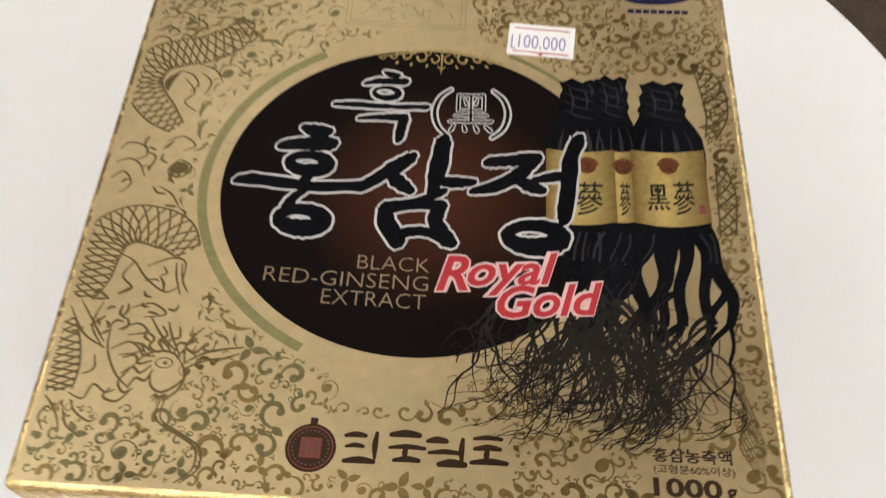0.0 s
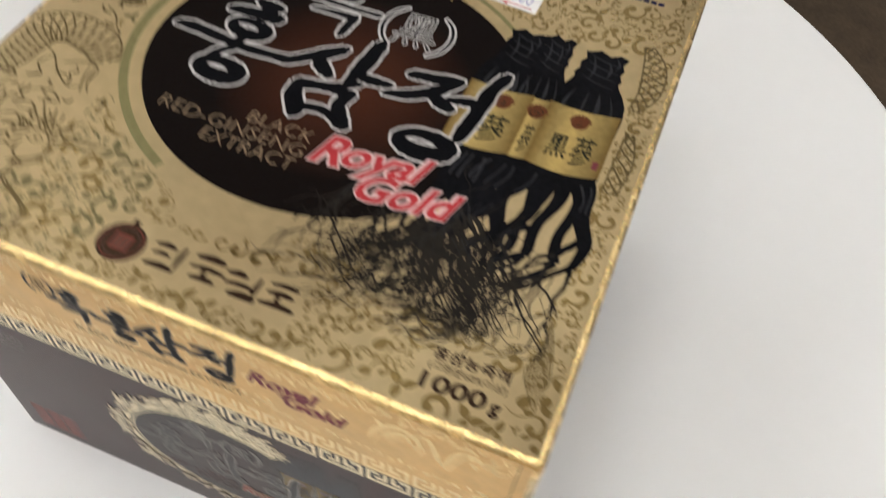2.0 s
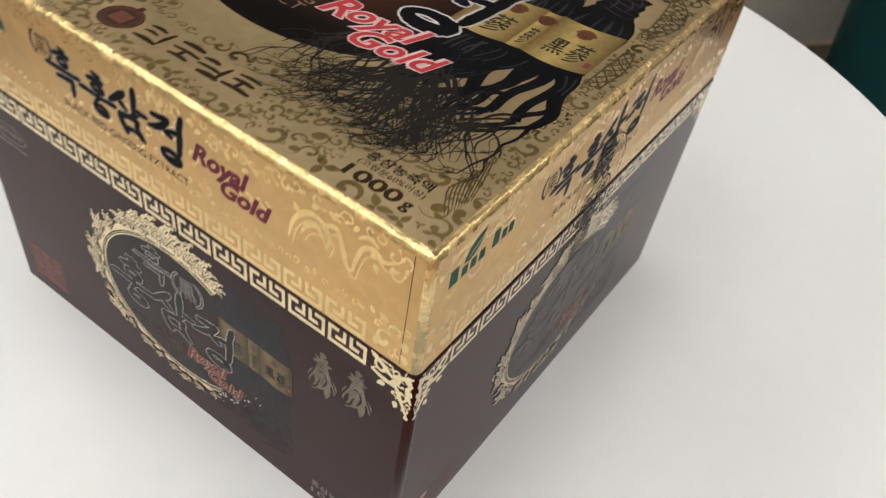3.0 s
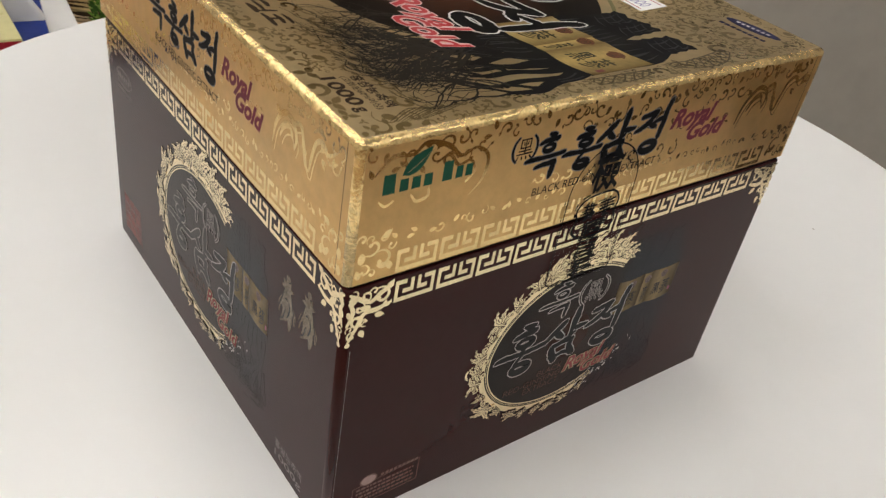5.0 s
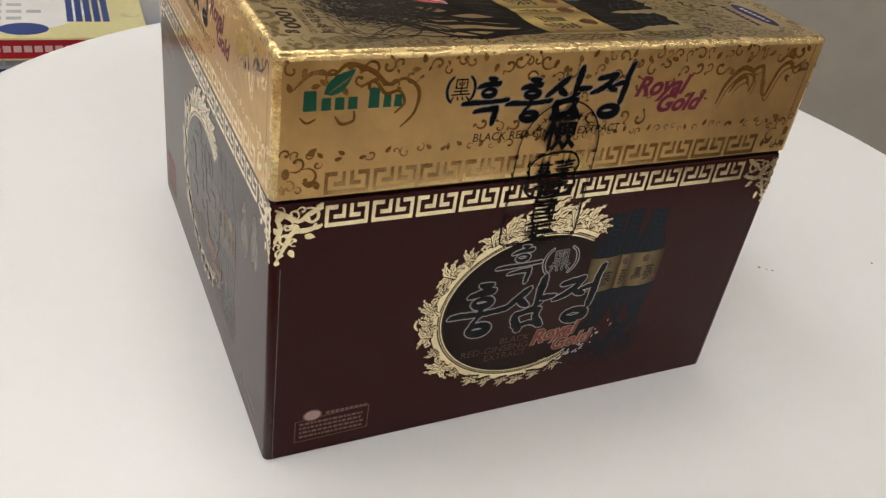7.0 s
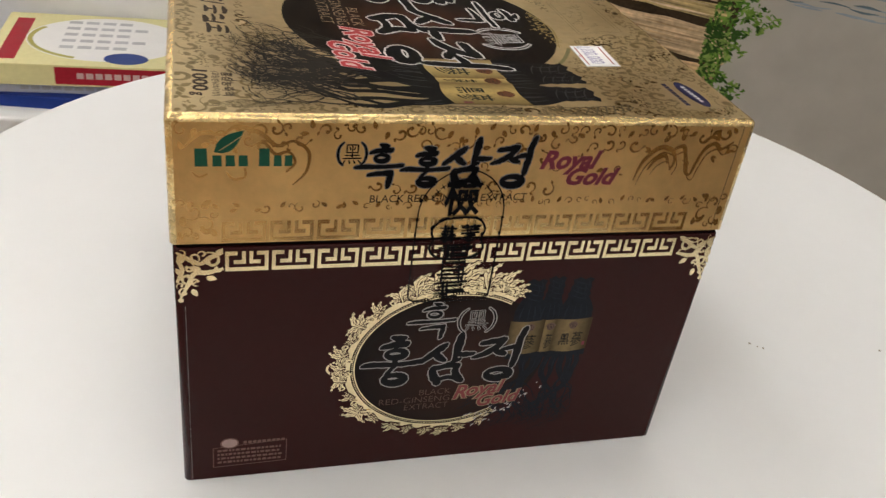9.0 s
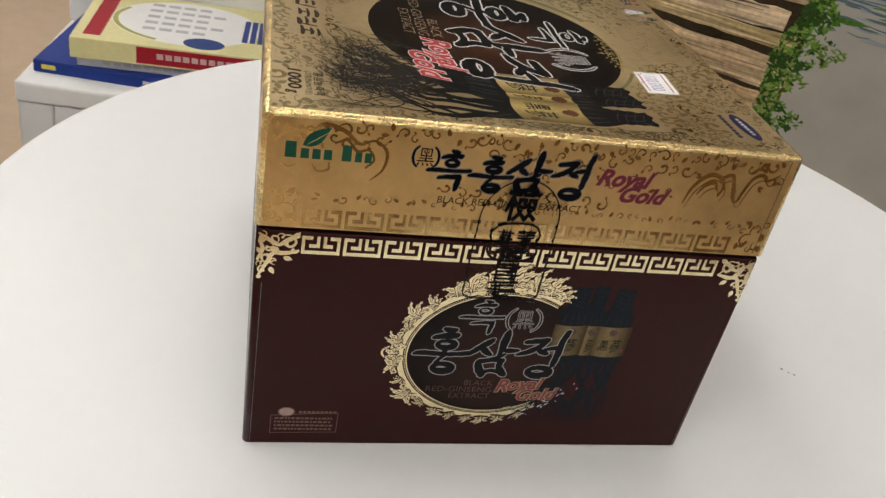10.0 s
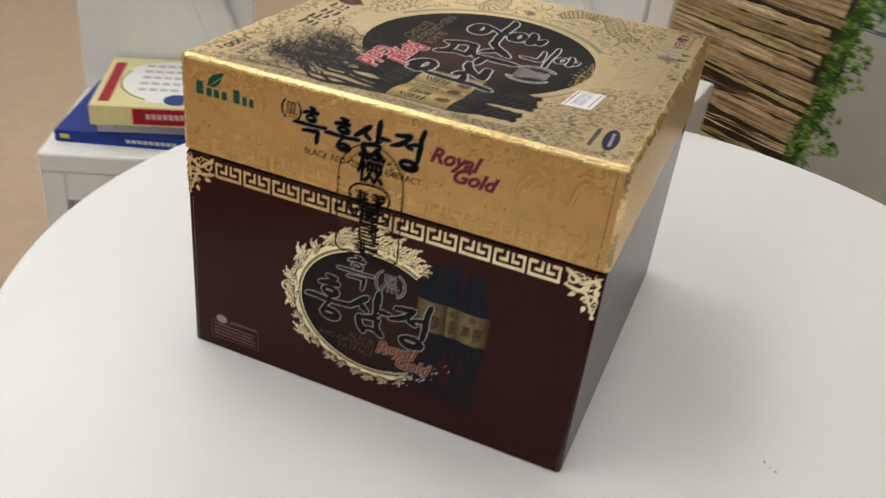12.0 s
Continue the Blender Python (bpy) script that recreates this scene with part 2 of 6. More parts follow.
pink_ink = material("pink_ink", (0.62, 0.42, 0.40), 0.42, 0)
tan_ink = material("tan_ink", (0.26, 0.185, 0.115), 0.42, 0)
dim_ink = material("dim_brown_ink", (0.10, 0.058, 0.045), 0.42, 0)
green_ink = material("green_ink", (0.012, 0.075, 0.045), 0.42, 0)
navy_ink = material("navy_ink", (0.014, 0.013, 0.05), 0.4, 0)
brown_ink = material("brown_ink", (0.036, 0.019, 0.010), 0.42, 0)
bottle_ink = material("bottle_ink", (0.005, 0.005, 0.006), 0.36, 0, vary=0.5, scale=50, spec=0.033)
bottle_shine = material("bottle_shine", (0.022, 0.022, 0.025), 0.36, 0, vary=0.3, scale=90)
bottle_dim = material("bottle_dim", (0.006, 0.0085, 0.014), 0.22, 0, vary=0.25, scale=50, spec=0.115, rough_vary=0.015)
bottle_dim_shine = material("bottle_dim_shine", (0.010, 0.0135, 0.021), 0.22, 0, vary=0.3, scale=90, spec=0.15, rough_vary=0.02)
label_gold = material("label_gold", (0.44, 0.32, 0.12), 0.42, 0.55, vary=0.2, scale=50)
lacquer_black = material("lacquered_black_ink", (0.0055, 0.0055, 0.0065), 0.22, 0, vary=0.2, scale=80, spec=0.115, rough_vary=0.015)
lacquer_grey = material("lacquered_grey_ink", (0.31, 0.29, 0.28), 0.22, 0, spec=0.115, rough_vary=0.015)
star_ink = material("star_red_ink", (0.30, 0.045, 0.045), 0.42, 0)
foil_faint = material("foil_faint_lines", (0.40, 0.305, 0.155), 0.40, 1.0, vary=0.15, scale=60)
hair_ink = material("root_hair_ink", (0.016, 0.013, 0.010), 0.42, 0, vary=0.4, scale=60)
label_ink = material("label_ink", (0.014, 0.016, 0.008), 0.42, 0)
lacquer_khaki = material("lacquered_khaki_ink", (0.15, 0.125, 0.095), 0.22, 0, vary=0.5, scale=160, spec=0.115, rough_vary=0.015)
orange_ink = material("orange_ink", (0.115, 0.036, 0.015), 0.42, 0)
white_laminate = material("white_laminate", (0.84, 0.835, 0.82), 0.30, 0, vary=0.008, scale=9, bump=0.008, bump_scale=220, spec=0.4, rough_vary=0.02)
white_paint = material("white_paint", (0.80, 0.79, 0.77), 0.45, 0, vary=0.03, scale=5)
paper_white = material("paper_white", (0.82, 0.80, 0.78), 0.6, 0, vary=0.03, scale=60)
steel = material("brushed_steel", (0.55, 0.55, 0.55), 0.3, 1.0)


def disc_material(at, middle, rough=0.36, spec=0.036):
    """Dark print that turns reddish brown towards the middle of the medallion."""
    m = material("medallion_print", (0.012, 0.008, 0.007), rough, 0, vary=0.15, scale=40, spec=spec, rough_vary=0.02)
    nt = m.node_tree
    p = nt.nodes["Principled BSDF"]
    tc = nt.nodes.new("ShaderNodeTexCoord")
    mp = nt.nodes.new("ShaderNodeMapping")
    mp.inputs["Location"].default_value = (-at[0] * 24, -at[1] * 24, -at[2] * 24)
    mp.inputs["Scale"].default_value = (24, 24, 24)
    nt.links.new(tc.outputs["Object"], mp.inputs["Vector"])
    g = nt.nodes.new("ShaderNodeTexGradient")
    g.gradient_type = "SPHERICAL"
    nt.links.new(mp.outputs[0], g.inputs["Vector"])
    r = nt.nodes.new("ShaderNodeValToRGB")
    r.color_ramp.elements[0].color = (0.006, 0.004, 0.0035, 1)
    r.color_ramp.elements[1].color = middle
    nt.links.new(g.outputs["Fac"], r.inputs["Fac"])
    nt.links.new(r.outputs[0], p.inputs["Base Color"])
    return m


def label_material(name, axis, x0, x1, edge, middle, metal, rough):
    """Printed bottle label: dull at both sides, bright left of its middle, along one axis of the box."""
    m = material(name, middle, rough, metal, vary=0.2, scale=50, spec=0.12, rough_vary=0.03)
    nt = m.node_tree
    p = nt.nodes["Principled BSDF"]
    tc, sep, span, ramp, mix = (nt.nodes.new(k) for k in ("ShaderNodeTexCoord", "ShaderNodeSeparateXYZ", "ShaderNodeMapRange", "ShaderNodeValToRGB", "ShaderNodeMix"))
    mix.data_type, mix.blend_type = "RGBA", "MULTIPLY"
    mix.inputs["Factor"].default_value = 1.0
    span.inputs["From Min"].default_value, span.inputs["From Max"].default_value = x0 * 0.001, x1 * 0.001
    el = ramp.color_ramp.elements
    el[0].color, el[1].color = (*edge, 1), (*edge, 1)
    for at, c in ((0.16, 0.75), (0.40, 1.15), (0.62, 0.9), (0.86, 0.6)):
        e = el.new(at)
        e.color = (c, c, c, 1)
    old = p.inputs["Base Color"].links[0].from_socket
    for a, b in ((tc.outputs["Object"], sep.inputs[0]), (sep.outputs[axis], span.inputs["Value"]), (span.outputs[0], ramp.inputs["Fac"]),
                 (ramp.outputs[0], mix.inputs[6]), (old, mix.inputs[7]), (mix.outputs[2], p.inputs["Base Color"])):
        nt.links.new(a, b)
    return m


disc_print = disc_material((0.0005, 0.0, LID_TOP - SAG), (0.064, 0.021, 0.011, 1))
disc_front = disc_material((0.004, -HALF_Y, 0.049), (0.034, 0.013, 0.009, 1), 0.22, 0.11)
disc_side = disc_material((HALF_X, 0.004, 0.049), (0.034, 0.013, 0.009, 1), 0.22, 0.11)

# ---- the room ----
def wood_floor():
    return material("floor_vinyl", (0.45, 0.335, 0.235), 0.5, 0, vary=0.05, scale=3, bump=0.05, bump_scale=60)


floor_mat = wood_floor()
wall_mat = material("wall_paint", (0.72, 0.70, 0.67), 0.75, 0, vary=0.04, scale=2, bump=0.05, bump_scale=90)
ceiling_mat = material("ceiling_paint", (0.80, 0.79, 0.77), 0.8, 0, vary=0.03, scale=2)
RX0, RX1, RY0, RY1 = -3.2, 2.6, -2.6, 3.4
tagged(mesh_object("floor", box_bm(RX0 - 0.1, RX1 + 0.1, RY0 - 0.1, RY1 + 0.1, FLOOR_Z - 0.1, FLOOR_Z), floor_mat),
       "tan vinyl floor with faint mottling", "floor", kind="structure")
tagged(mesh_object("ceiling", box_bm(RX0 - 0.1, RX1 + 0.1, RY0 - 0.1, RY1 + 0.1, CEIL_Z, CEIL_Z + 0.1), ceiling_mat),
       "plain white painted ceiling with light panels", "ceiling", kind="structure")
for nm, dims in (("wall_west", (RX0 - 0.1, RX0, RY0, RY1)), ("wall_east", (RX1, RX1 + 0.1, RY0, RY1)),
                 ("wall_south", (RX0 - 0.1, RX1 + 0.1, RY0 - 0.1, RY0)), ("wall_north", (RX0 - 0.1, RX1 + 0.1, RY1, RY1 + 0.1))):
    tagged(mesh_object(nm, box_bm(*dims, FLOOR_Z, CEIL_Z), wall_mat), "plain warm white painted wall", "wall", kind="structure")

glow = bpy.data.materials.new("panel_glow")
glow.use_nodes = True
glow.node_tree.nodes.remove(glow.node_tree.nodes["Principled BSDF"])
em = glow.node_tree.nodes.new("ShaderNodeEmission")
em.inputs["Color"].default_value = (0.978, 0.99, 0.962, 1)
em.inputs["Strength"].default_value = PANEL_POWER
glow.node_tree.links.new(em.outputs[0], glow.node_tree.nodes["Material Output"].inputs["Surface"])
# Unseen panels added as overhead light; gaps and sizes tune the lid's and sides' brightness.
for i, j in [(i, j) for i in range(5) for j in range(5) if (i, j) not in ((3, 2), (3, 3))]:
    h = {(2, 2): 0.15, (2, 3): 0.12, (1, 3): 0.16, (1, 4): 0.15, (2, 4): 0.12, (3, 4): 0.15, (3, 1): 0.26, (4, 1): 0.265, (4, 2): 0.265, (4, 3): 0.26}.get((i, j), 0.25)
    lamp = thing("ceiling_light", -2.4 + 1.05 * i, -1.95 + 1.05 * j, CEIL_Z, 0, "unseen square white ceiling light panel with slim frame", "ceiling light", "ceiling light panels")
    for x0, x1, y0, y1 in ((-h - 0.02, h + 0.02, -h - 0.02, -h), (-h - 0.02, h + 0.02, h, h + 0.02), (-h - 0.02, -h, -h, h), (h, h + 0.02, -h, h)):
        part("frame", box_bm(x0, x1, y0, y1, -0.03, 0), white_paint, lamp)
    part("diffuser", box_bm(-h + 0.002, h - 0.002, -h + 0.002, h - 0.002, -0.02, -0.004), glow, lamp, "glowing white diffuser")

# ---- round table ----
table = thing("round_table", TABLE_X, TABLE_Y, FLOOR_Z, 0, "round white laminate pedestal table with smooth thin edge", "table")
T = -FLOOR_Z
part("tabletop", lathe_bm([(0, T), (TABLE_R - 0.004, T), (TABLE_R - 0.0012, T - 0.0012), (TABLE_R, T - 0.004), (TABLE_R, T - 0.020),
                           (TABLE_R - 0.002, T - 0.023), (TABLE_R - 0.006, T - 0.024), (0, T - 0.024)], 160), white_laminate, table)
part("column", lathe_bm([(0, T - 0.0245), (0.09, T - 0.0245), (0.09, T - 0.032), (0.035, T - 0.04), (0.03, T - 0.08), (0.03, 0.05), (0.05, 0.03), (0, 0.03)], 40, ), steel, table, "steel column", True)
part("foot_plate", lathe_bm([(0, 0.029), (0.06, 0.029), (0.20, 0.012), (0.21, 0.006), (0.21, 0), (0, 0)], 64), white_paint, table)


# ---- gift box ----
def lid_bm():
    bm = box_bm(LID_X0, LID_X1, LID_Y0, LID_Y1, LID_LOW, LID_TOP)
    for v in bm.verts:
        if v.co.z < LID_LOW + 0.01:
            grow = FLARE * (LID_TOP - LID_LOW)
            v.co.x += math.copysign(grow, v.co.x)
            v.co.y += math.copysign(grow, v.co.y)
    top = [e for e in bm.edges if all(v.co.z > LID_TOP - 1e-5 for v in e.verts)]
    up = [e for e in bm.edges if abs(e.verts[0].co.z - e.verts[1].co.z) > 0.01]
    bmesh.ops.bevel(bm, geom=top + up, offset=LID_R, segments=4, affect="EDGES", profile=0.5)
    bmesh.ops.delete(bm, geom=[max(bm.faces, key=lambda f: f.normal.z * f.calc_area())], context="FACES_ONLY")
    return bm


def lid_top_bm(n=64):
    """The sunken top as a fine sheet."""
    bm = bmesh.new()
    xs = [LID_X0 + LID_R + (LID_X1 - LID_X0 - 2 * LID_R) * i / n for i in range(n + 1)]
    ys = [LID_Y0 + LID_R + (LID_Y1 - LID_Y0 - 2 * LID_R) * i / n for i in range(n + 1)]
    grid = [[bm.verts.new((x, y, LID_TOP - sag(x, y)[0])) for y in ys] for x in xs]
    for i in range(n):
        for j in range(n):
            bm.faces.new((grid[i][j], grid[i + 1][j], grid[i + 1][j + 1], grid[i][j + 1]))
    return bm


gift_box = thing("gift_box", 0, 0, 0, 0, "gold foil gift box with maroon lower half, closed, on white table", "gift box")


def base_bm():
    bm = box_bm(-HALF_X, HALF_X, -HALF_Y, HALF_Y, 0.0, BASE_TOP)
    up = [e for e in bm.edges if abs(e.verts[0].co.z - e.verts[1].co.z) > 0.01]
    bmesh.ops.bevel(bm, geom=up, offset=0.0024, segments=5, affect="EDGES", profile=0.5)
    bmesh.ops.bevel(bm, geom=[e for e in bm.edges if e.verts[0].co.z == e.verts[1].co.z and len(e.link_faces) == 2], offset=0.0005, segments=1, affect="EDGES")
    for f in bm.faces:
        f.smooth = f.calc_area() < 0.001
    return bm


base = part("base", base_bm(), maroon, gift_box, "dark maroon lacquered card base")
part("neck", box_bm(-HALF_X + 0.0012, HALF_X - 0.0012, -HALF_Y + 0.0012, HALF_Y - 0.0012, BASE_TOP - 0.01, LID_LOW + 0.01), black_card, gift_box, "dark card neck in the seam")
lid = part("lid", lid_bm(), gold_foil, gift_box, "embossed gold foil lid")
part("top_panel", lid_top_bm(), gold_top, lid, "gold foil top, sunken in the middle", True)


# Over the folded edges the foil is smoother, its colour paler to brighten the highlight.
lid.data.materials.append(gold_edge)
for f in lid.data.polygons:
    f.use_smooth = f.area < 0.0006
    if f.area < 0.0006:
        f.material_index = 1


# Brush-written syllables in a unit square: strokes of x, y, width.
def loop(cx, cy, rx, ry, w, lean=0.25, steps=9):
    return [(cx + rx * math.cos(2 * math.pi * i / steps), cy + ry * math.sin(2 * math.pi * i / steps), w * (1 + lean * math.sin(2 * math.pi * i / steps + 2.4))) for i in range(steps)]


HEUK = ([[(0.50, 0.985, 0.05), (0.58, 0.95, 0.10), (0.66, 0.945, 0.07)], [(0.30, 0.80, 0.06), (0.45, 0.845, 0.09), (0.74, 0.86, 0.10)],
         [(0.0, 0.475, 0.06), (0.2, 0.49, 0.085), (0.6, 0.49, 0.075), (1.0, 0.515, 0.075)],
         [(0.28, 0.30, 0.06), (0.50, 0.335, 0.085), (0.76, 0.345, 0.11)], [(0.765, 0.36, 0.10), (0.745, 0.22, 0.11), (0.72, 0.03, 0.09)]], [loop(0.54, 0.685, 0.13, 0.075, 0.075)])
HONG = ([[(0.46, 0.975, 0.06), (0.56, 0.945, 0.11), (0.66, 0.95, 0.08)], [(0.30, 0.79, 0.07), (0.45, 0.82, 0.10), (0.70, 0.84, 0.11)],
         [(0.55, 0.55, 0.07), (0.53, 0.47, 0.08)], [(0.0, 0.445, 0.05), (0.15, 0.47, 0.09), (0.6, 0.45, 0.075), (1.0, 0.485, 0.085)],
         [(0.57, 0.44, 0.05), (0.47, 0.34, 0.06), (0.42, 0.24, 0.08)]],
        [loop(0.54, 0.655, 0.15, 0.072, 0.085), loop(0.55, 0.165, 0.165, 0.08, 0.105)])
SAM = ([[(0.46, 0.80, 0.08), (0.33, 0.70, 0.11), (0.04, 0.49, 0.07)], [(0.27, 0.645, 0.08), (0.36, 0.56, 0.11), (0.47, 0.49, 0.07)],
        [(0.72, 0.97, 0.10), (0.69, 0.75, 0.12), (0.65, 0.46, 0.07)], [(0.68, 0.60, 0.06), (0.82, 0.585, 0.09), (1.0, 0.595, 0.06)],
        [(0.76, 0.51, 0.05), (0.52, 0.39, 0.08), (0.27, 0.335, 0.10)], [(0.265, 0.34, 0.09), (0.30, 0.20, 0.12), (0.40, 0.05, 0.12)],
        [(0.40, 0.35, 0.06), (0.60, 0.38, 0.08), (0.74, 0.37, 0.10)], [(0.73, 0.38, 0.09), (0.70, 0.24, 0.10), (0.78, 0.11, 0.12), (0.85, 0.06, 0.08)],
        [(0.40, 0.12, 0.08), (0.58, 0.15, 0.07), (0.74, 0.12, 0.08)]], [])
JEONG = ([[(0.16, 0.745, 0.08), (0.34, 0.765, 0.09), (0.58, 0.79, 0.11)], [(0.585, 0.80, 0.09), (0.42, 0.64, 0.10), (0.22, 0.54, 0.09), (0.03, 0.49, 0.05)],
          [(0.40, 0.62, 0.06), (0.52, 0.56, 0.10), (0.64, 0.52, 0.07)], [(0.56, 0.605, 0.05), (0.74, 0.64, 0.08), (0.86, 0.655, 0.06)],
          [(0.96, 0.98, 0.09), (0.89, 0.80, 0.10), (0.86, 0.55, 0.11), (0.82, 0.28, 0.09)]], [loop(0.57, 0.145, 0.22, 0.087, 0.11)])


HAN = ([[(0.2, 0.98, 0.06), (0.2, 0.55, 0.06)], [(0.2, 0.97, 0.06), (0.8, 0.97, 0.06)], [(0.8, 0.98, 0.06), (0.8, 0.55, 0.06)], [(0.22, 0.57, 0.05), (0.78, 0.57, 0.05)],
        [(0.35, 0.87, 0.04), (0.40, 0.72, 0.06)], [(0.65, 0.87, 0.04), (0.60, 0.72, 0.06)], [(0.5, 0.96, 0.06), (0.5, 0.26, 0.06)], [(0.12, 0.42, 0.05), (0.88, 0.43, 0.06)],
        [(0.0, 0.26, 0.05), (1.0, 0.275, 0.065)], [(0.12, 0.16, 0.05), (0.04, 0.01, 0.07)], [(0.34, 0.15, 0.05), (0.38, 0.02, 0.08)], [(0.60, 0.15, 0.05), (0.66, 0.02, 0.08)],
        [(0.84, 0.16, 0.05), (0.97, 0.02, 0.08)]], [])


def brush(prn, glyph, x, y, w, h, grow=0.0, turn=0.0):
    """One syllable in the box of width w and height h whose lower left corner is (x, y)."""
    c, s = math.cos(radians(turn)), math.sin(radians(turn))

    def place(p):
        u, v = p[0] * w, p[1] * h
        return (x + u * c - v * s, y + u * s + v * c, 1.2 * p[2] * (w + h) / 2)

    for line in glyph[0]:
        prn.stroke([place(p) for p in line], grow, 7, ragged=0.07)
    for line in glyph[1]:
        prn.stroke([place(p) for p in line], grow, 5, closed=True, ragged=0.05)


def curl(prn, x, y, size, turn, hand=1, w=0.2):
    """A C-scroll that rolls up at its inner end and swells in the middle."""
    pts = []
    for i in range(10):
        t = i / 9
        a = turn + hand * t * 4.6
        r = size * (1 - 0.72 * t)
        pts.append((x + r * math.cos(a), y + r * math.sin(a), size * w * (0.35 + 1.5 * t * (1 - t) + 0.35 * t)))
    prn.stroke(pts, 0, 2, caps=False)
    prn.ellipse(pts[-1][0], pts[-1][1], size * w * 0.75, size * w * 0.75, 0, 8)


def drop_leaf(prn, x, y, length, width, turn):
    """A pointed, slightly bent leaf."""
    c, s = math.cos(turn), math.sin(turn)
    out = []
    for i in range(7):
        t = i / 6
        out.append((length * t, width * math.sin(math.pi * t ** 0.8) * 0.5 + 0.12 * length * t * t))
    for i in range(5, 0, -1):
        t = i / 6
        out.append((length * t, -width * math.sin(math.pi * t ** 0.8) * 0.5 + 0.12 * length * t * t))
    prn.fan((x + 0.45 * length * c, y + 0.45 * length * s), [(x + u * c - v * s, y + u * s + v * c) for u, v in out])


def key_unit(prn, x, y, w, h, grow=0.0):
    """One unit of the meander border."""
    t, v = h * 0.2, 0.078 * w

    def bar(x0, y0, x1, y1):
        prn.poly([(x + x0 - grow, y + y0 - grow), (x + x1 + grow, y + y0 - grow), (x + x1 + grow, y + y1 + grow), (x + x0 - grow, y + y1 + grow)])

    bar(0, 0, 0.92 * w, t)
    bar(0, t, v, h)
    bar(v, h - t, 0.26 * w, h)
    bar(0.355 * w, 0.36 * h, 0.355 * w + v, h)
    bar(0.18 * w, 0.36 * h, 0.355 * w, 0.36 * h + t)
    bar(0.515 * w, 0.36 * h, 0.515 * w + v, h)
    bar(0.515 * w + v, 0.36 * h, 0.75 * w, 0.36 * h + t)
    bar(0.92 * w - v, t, 0.92 * w, h)
    bar(0.67 * w, h - t, 0.92 * w - v, h)


def bottle(prn, shine, x0, x1, y0, y1, wave):
    """A dark ribbed bottle as printed: shoulders, ribbed neck and cap with a ragged top."""
    cx, w, h = (x0 + x1) / 2, x1 - x0, y1 - y0
    prof = ((0.0, 0.50), (0.22, 0.50), (0.38, 0.47), (0.50, 0.40), (0.58, 0.33), (0.63, 0.30), (0.68, 0.33), (0.74, 0.285), (0.82, 0.31), (0.88, 0.26), (0.97, 0.31))
    left = [(cx - w * r + 0.3 * math.sin(9 * t + wave), y0 + h * t) for t, r in prof]
    right = [(cx + w * r + 0.3 * math.sin(8 * t + wave), y0 + h * t) for t, r in prof]
    top = [(cx + w * 0.18, y0 + h), (cx + w * 0.05, y0 + 0.96 * h), (cx - w * 0.1, y0 + h * 1.01), (cx - w * 0.24, y0 + 0.965 * h)]
    prn.poly(right + top + left[::-1])
    for u, wide in ((-0.30, 0.05), (-0.05, 0.03), (0.14, 0.07), (0.33, 0.03)):
        u = cx + w * u
        shine.stroke([(u, y0 + 0.14 * h, 0.1), (u + 0.15, y0 + 0.30 * h, wide * w), (u * 0.75 + cx * 0.25, y0 + 0.48 * h, 0.1)], 0, 3, caps=False)
    for k in range(4):
        v = y0 + h * (0.60 + 0.095 * k)
        shine.stroke([(cx - 0.22 * w, v + 0.06 * h, 0.15), (cx - 0.02 * w, v, 0.6), (cx + 0.24 * w, v - 0.035 * h, 0.15)], 0, 3, caps=False)
    for u, v, d in ((-0.12, 0.62, 0.30), (0.10, 0.66, 0.24), (0.18, 0.80, 0.16)):
        shine.stroke([(cx + w * u, y0 + h * v, 0.1), (cx + w * (u + 0.03), y0 + h * (v + 0.5 * d), 0.04 * w), (cx + w * (u - 0.04), y0 + h * (v + d), 0.1)], 0, 4, caps=False)


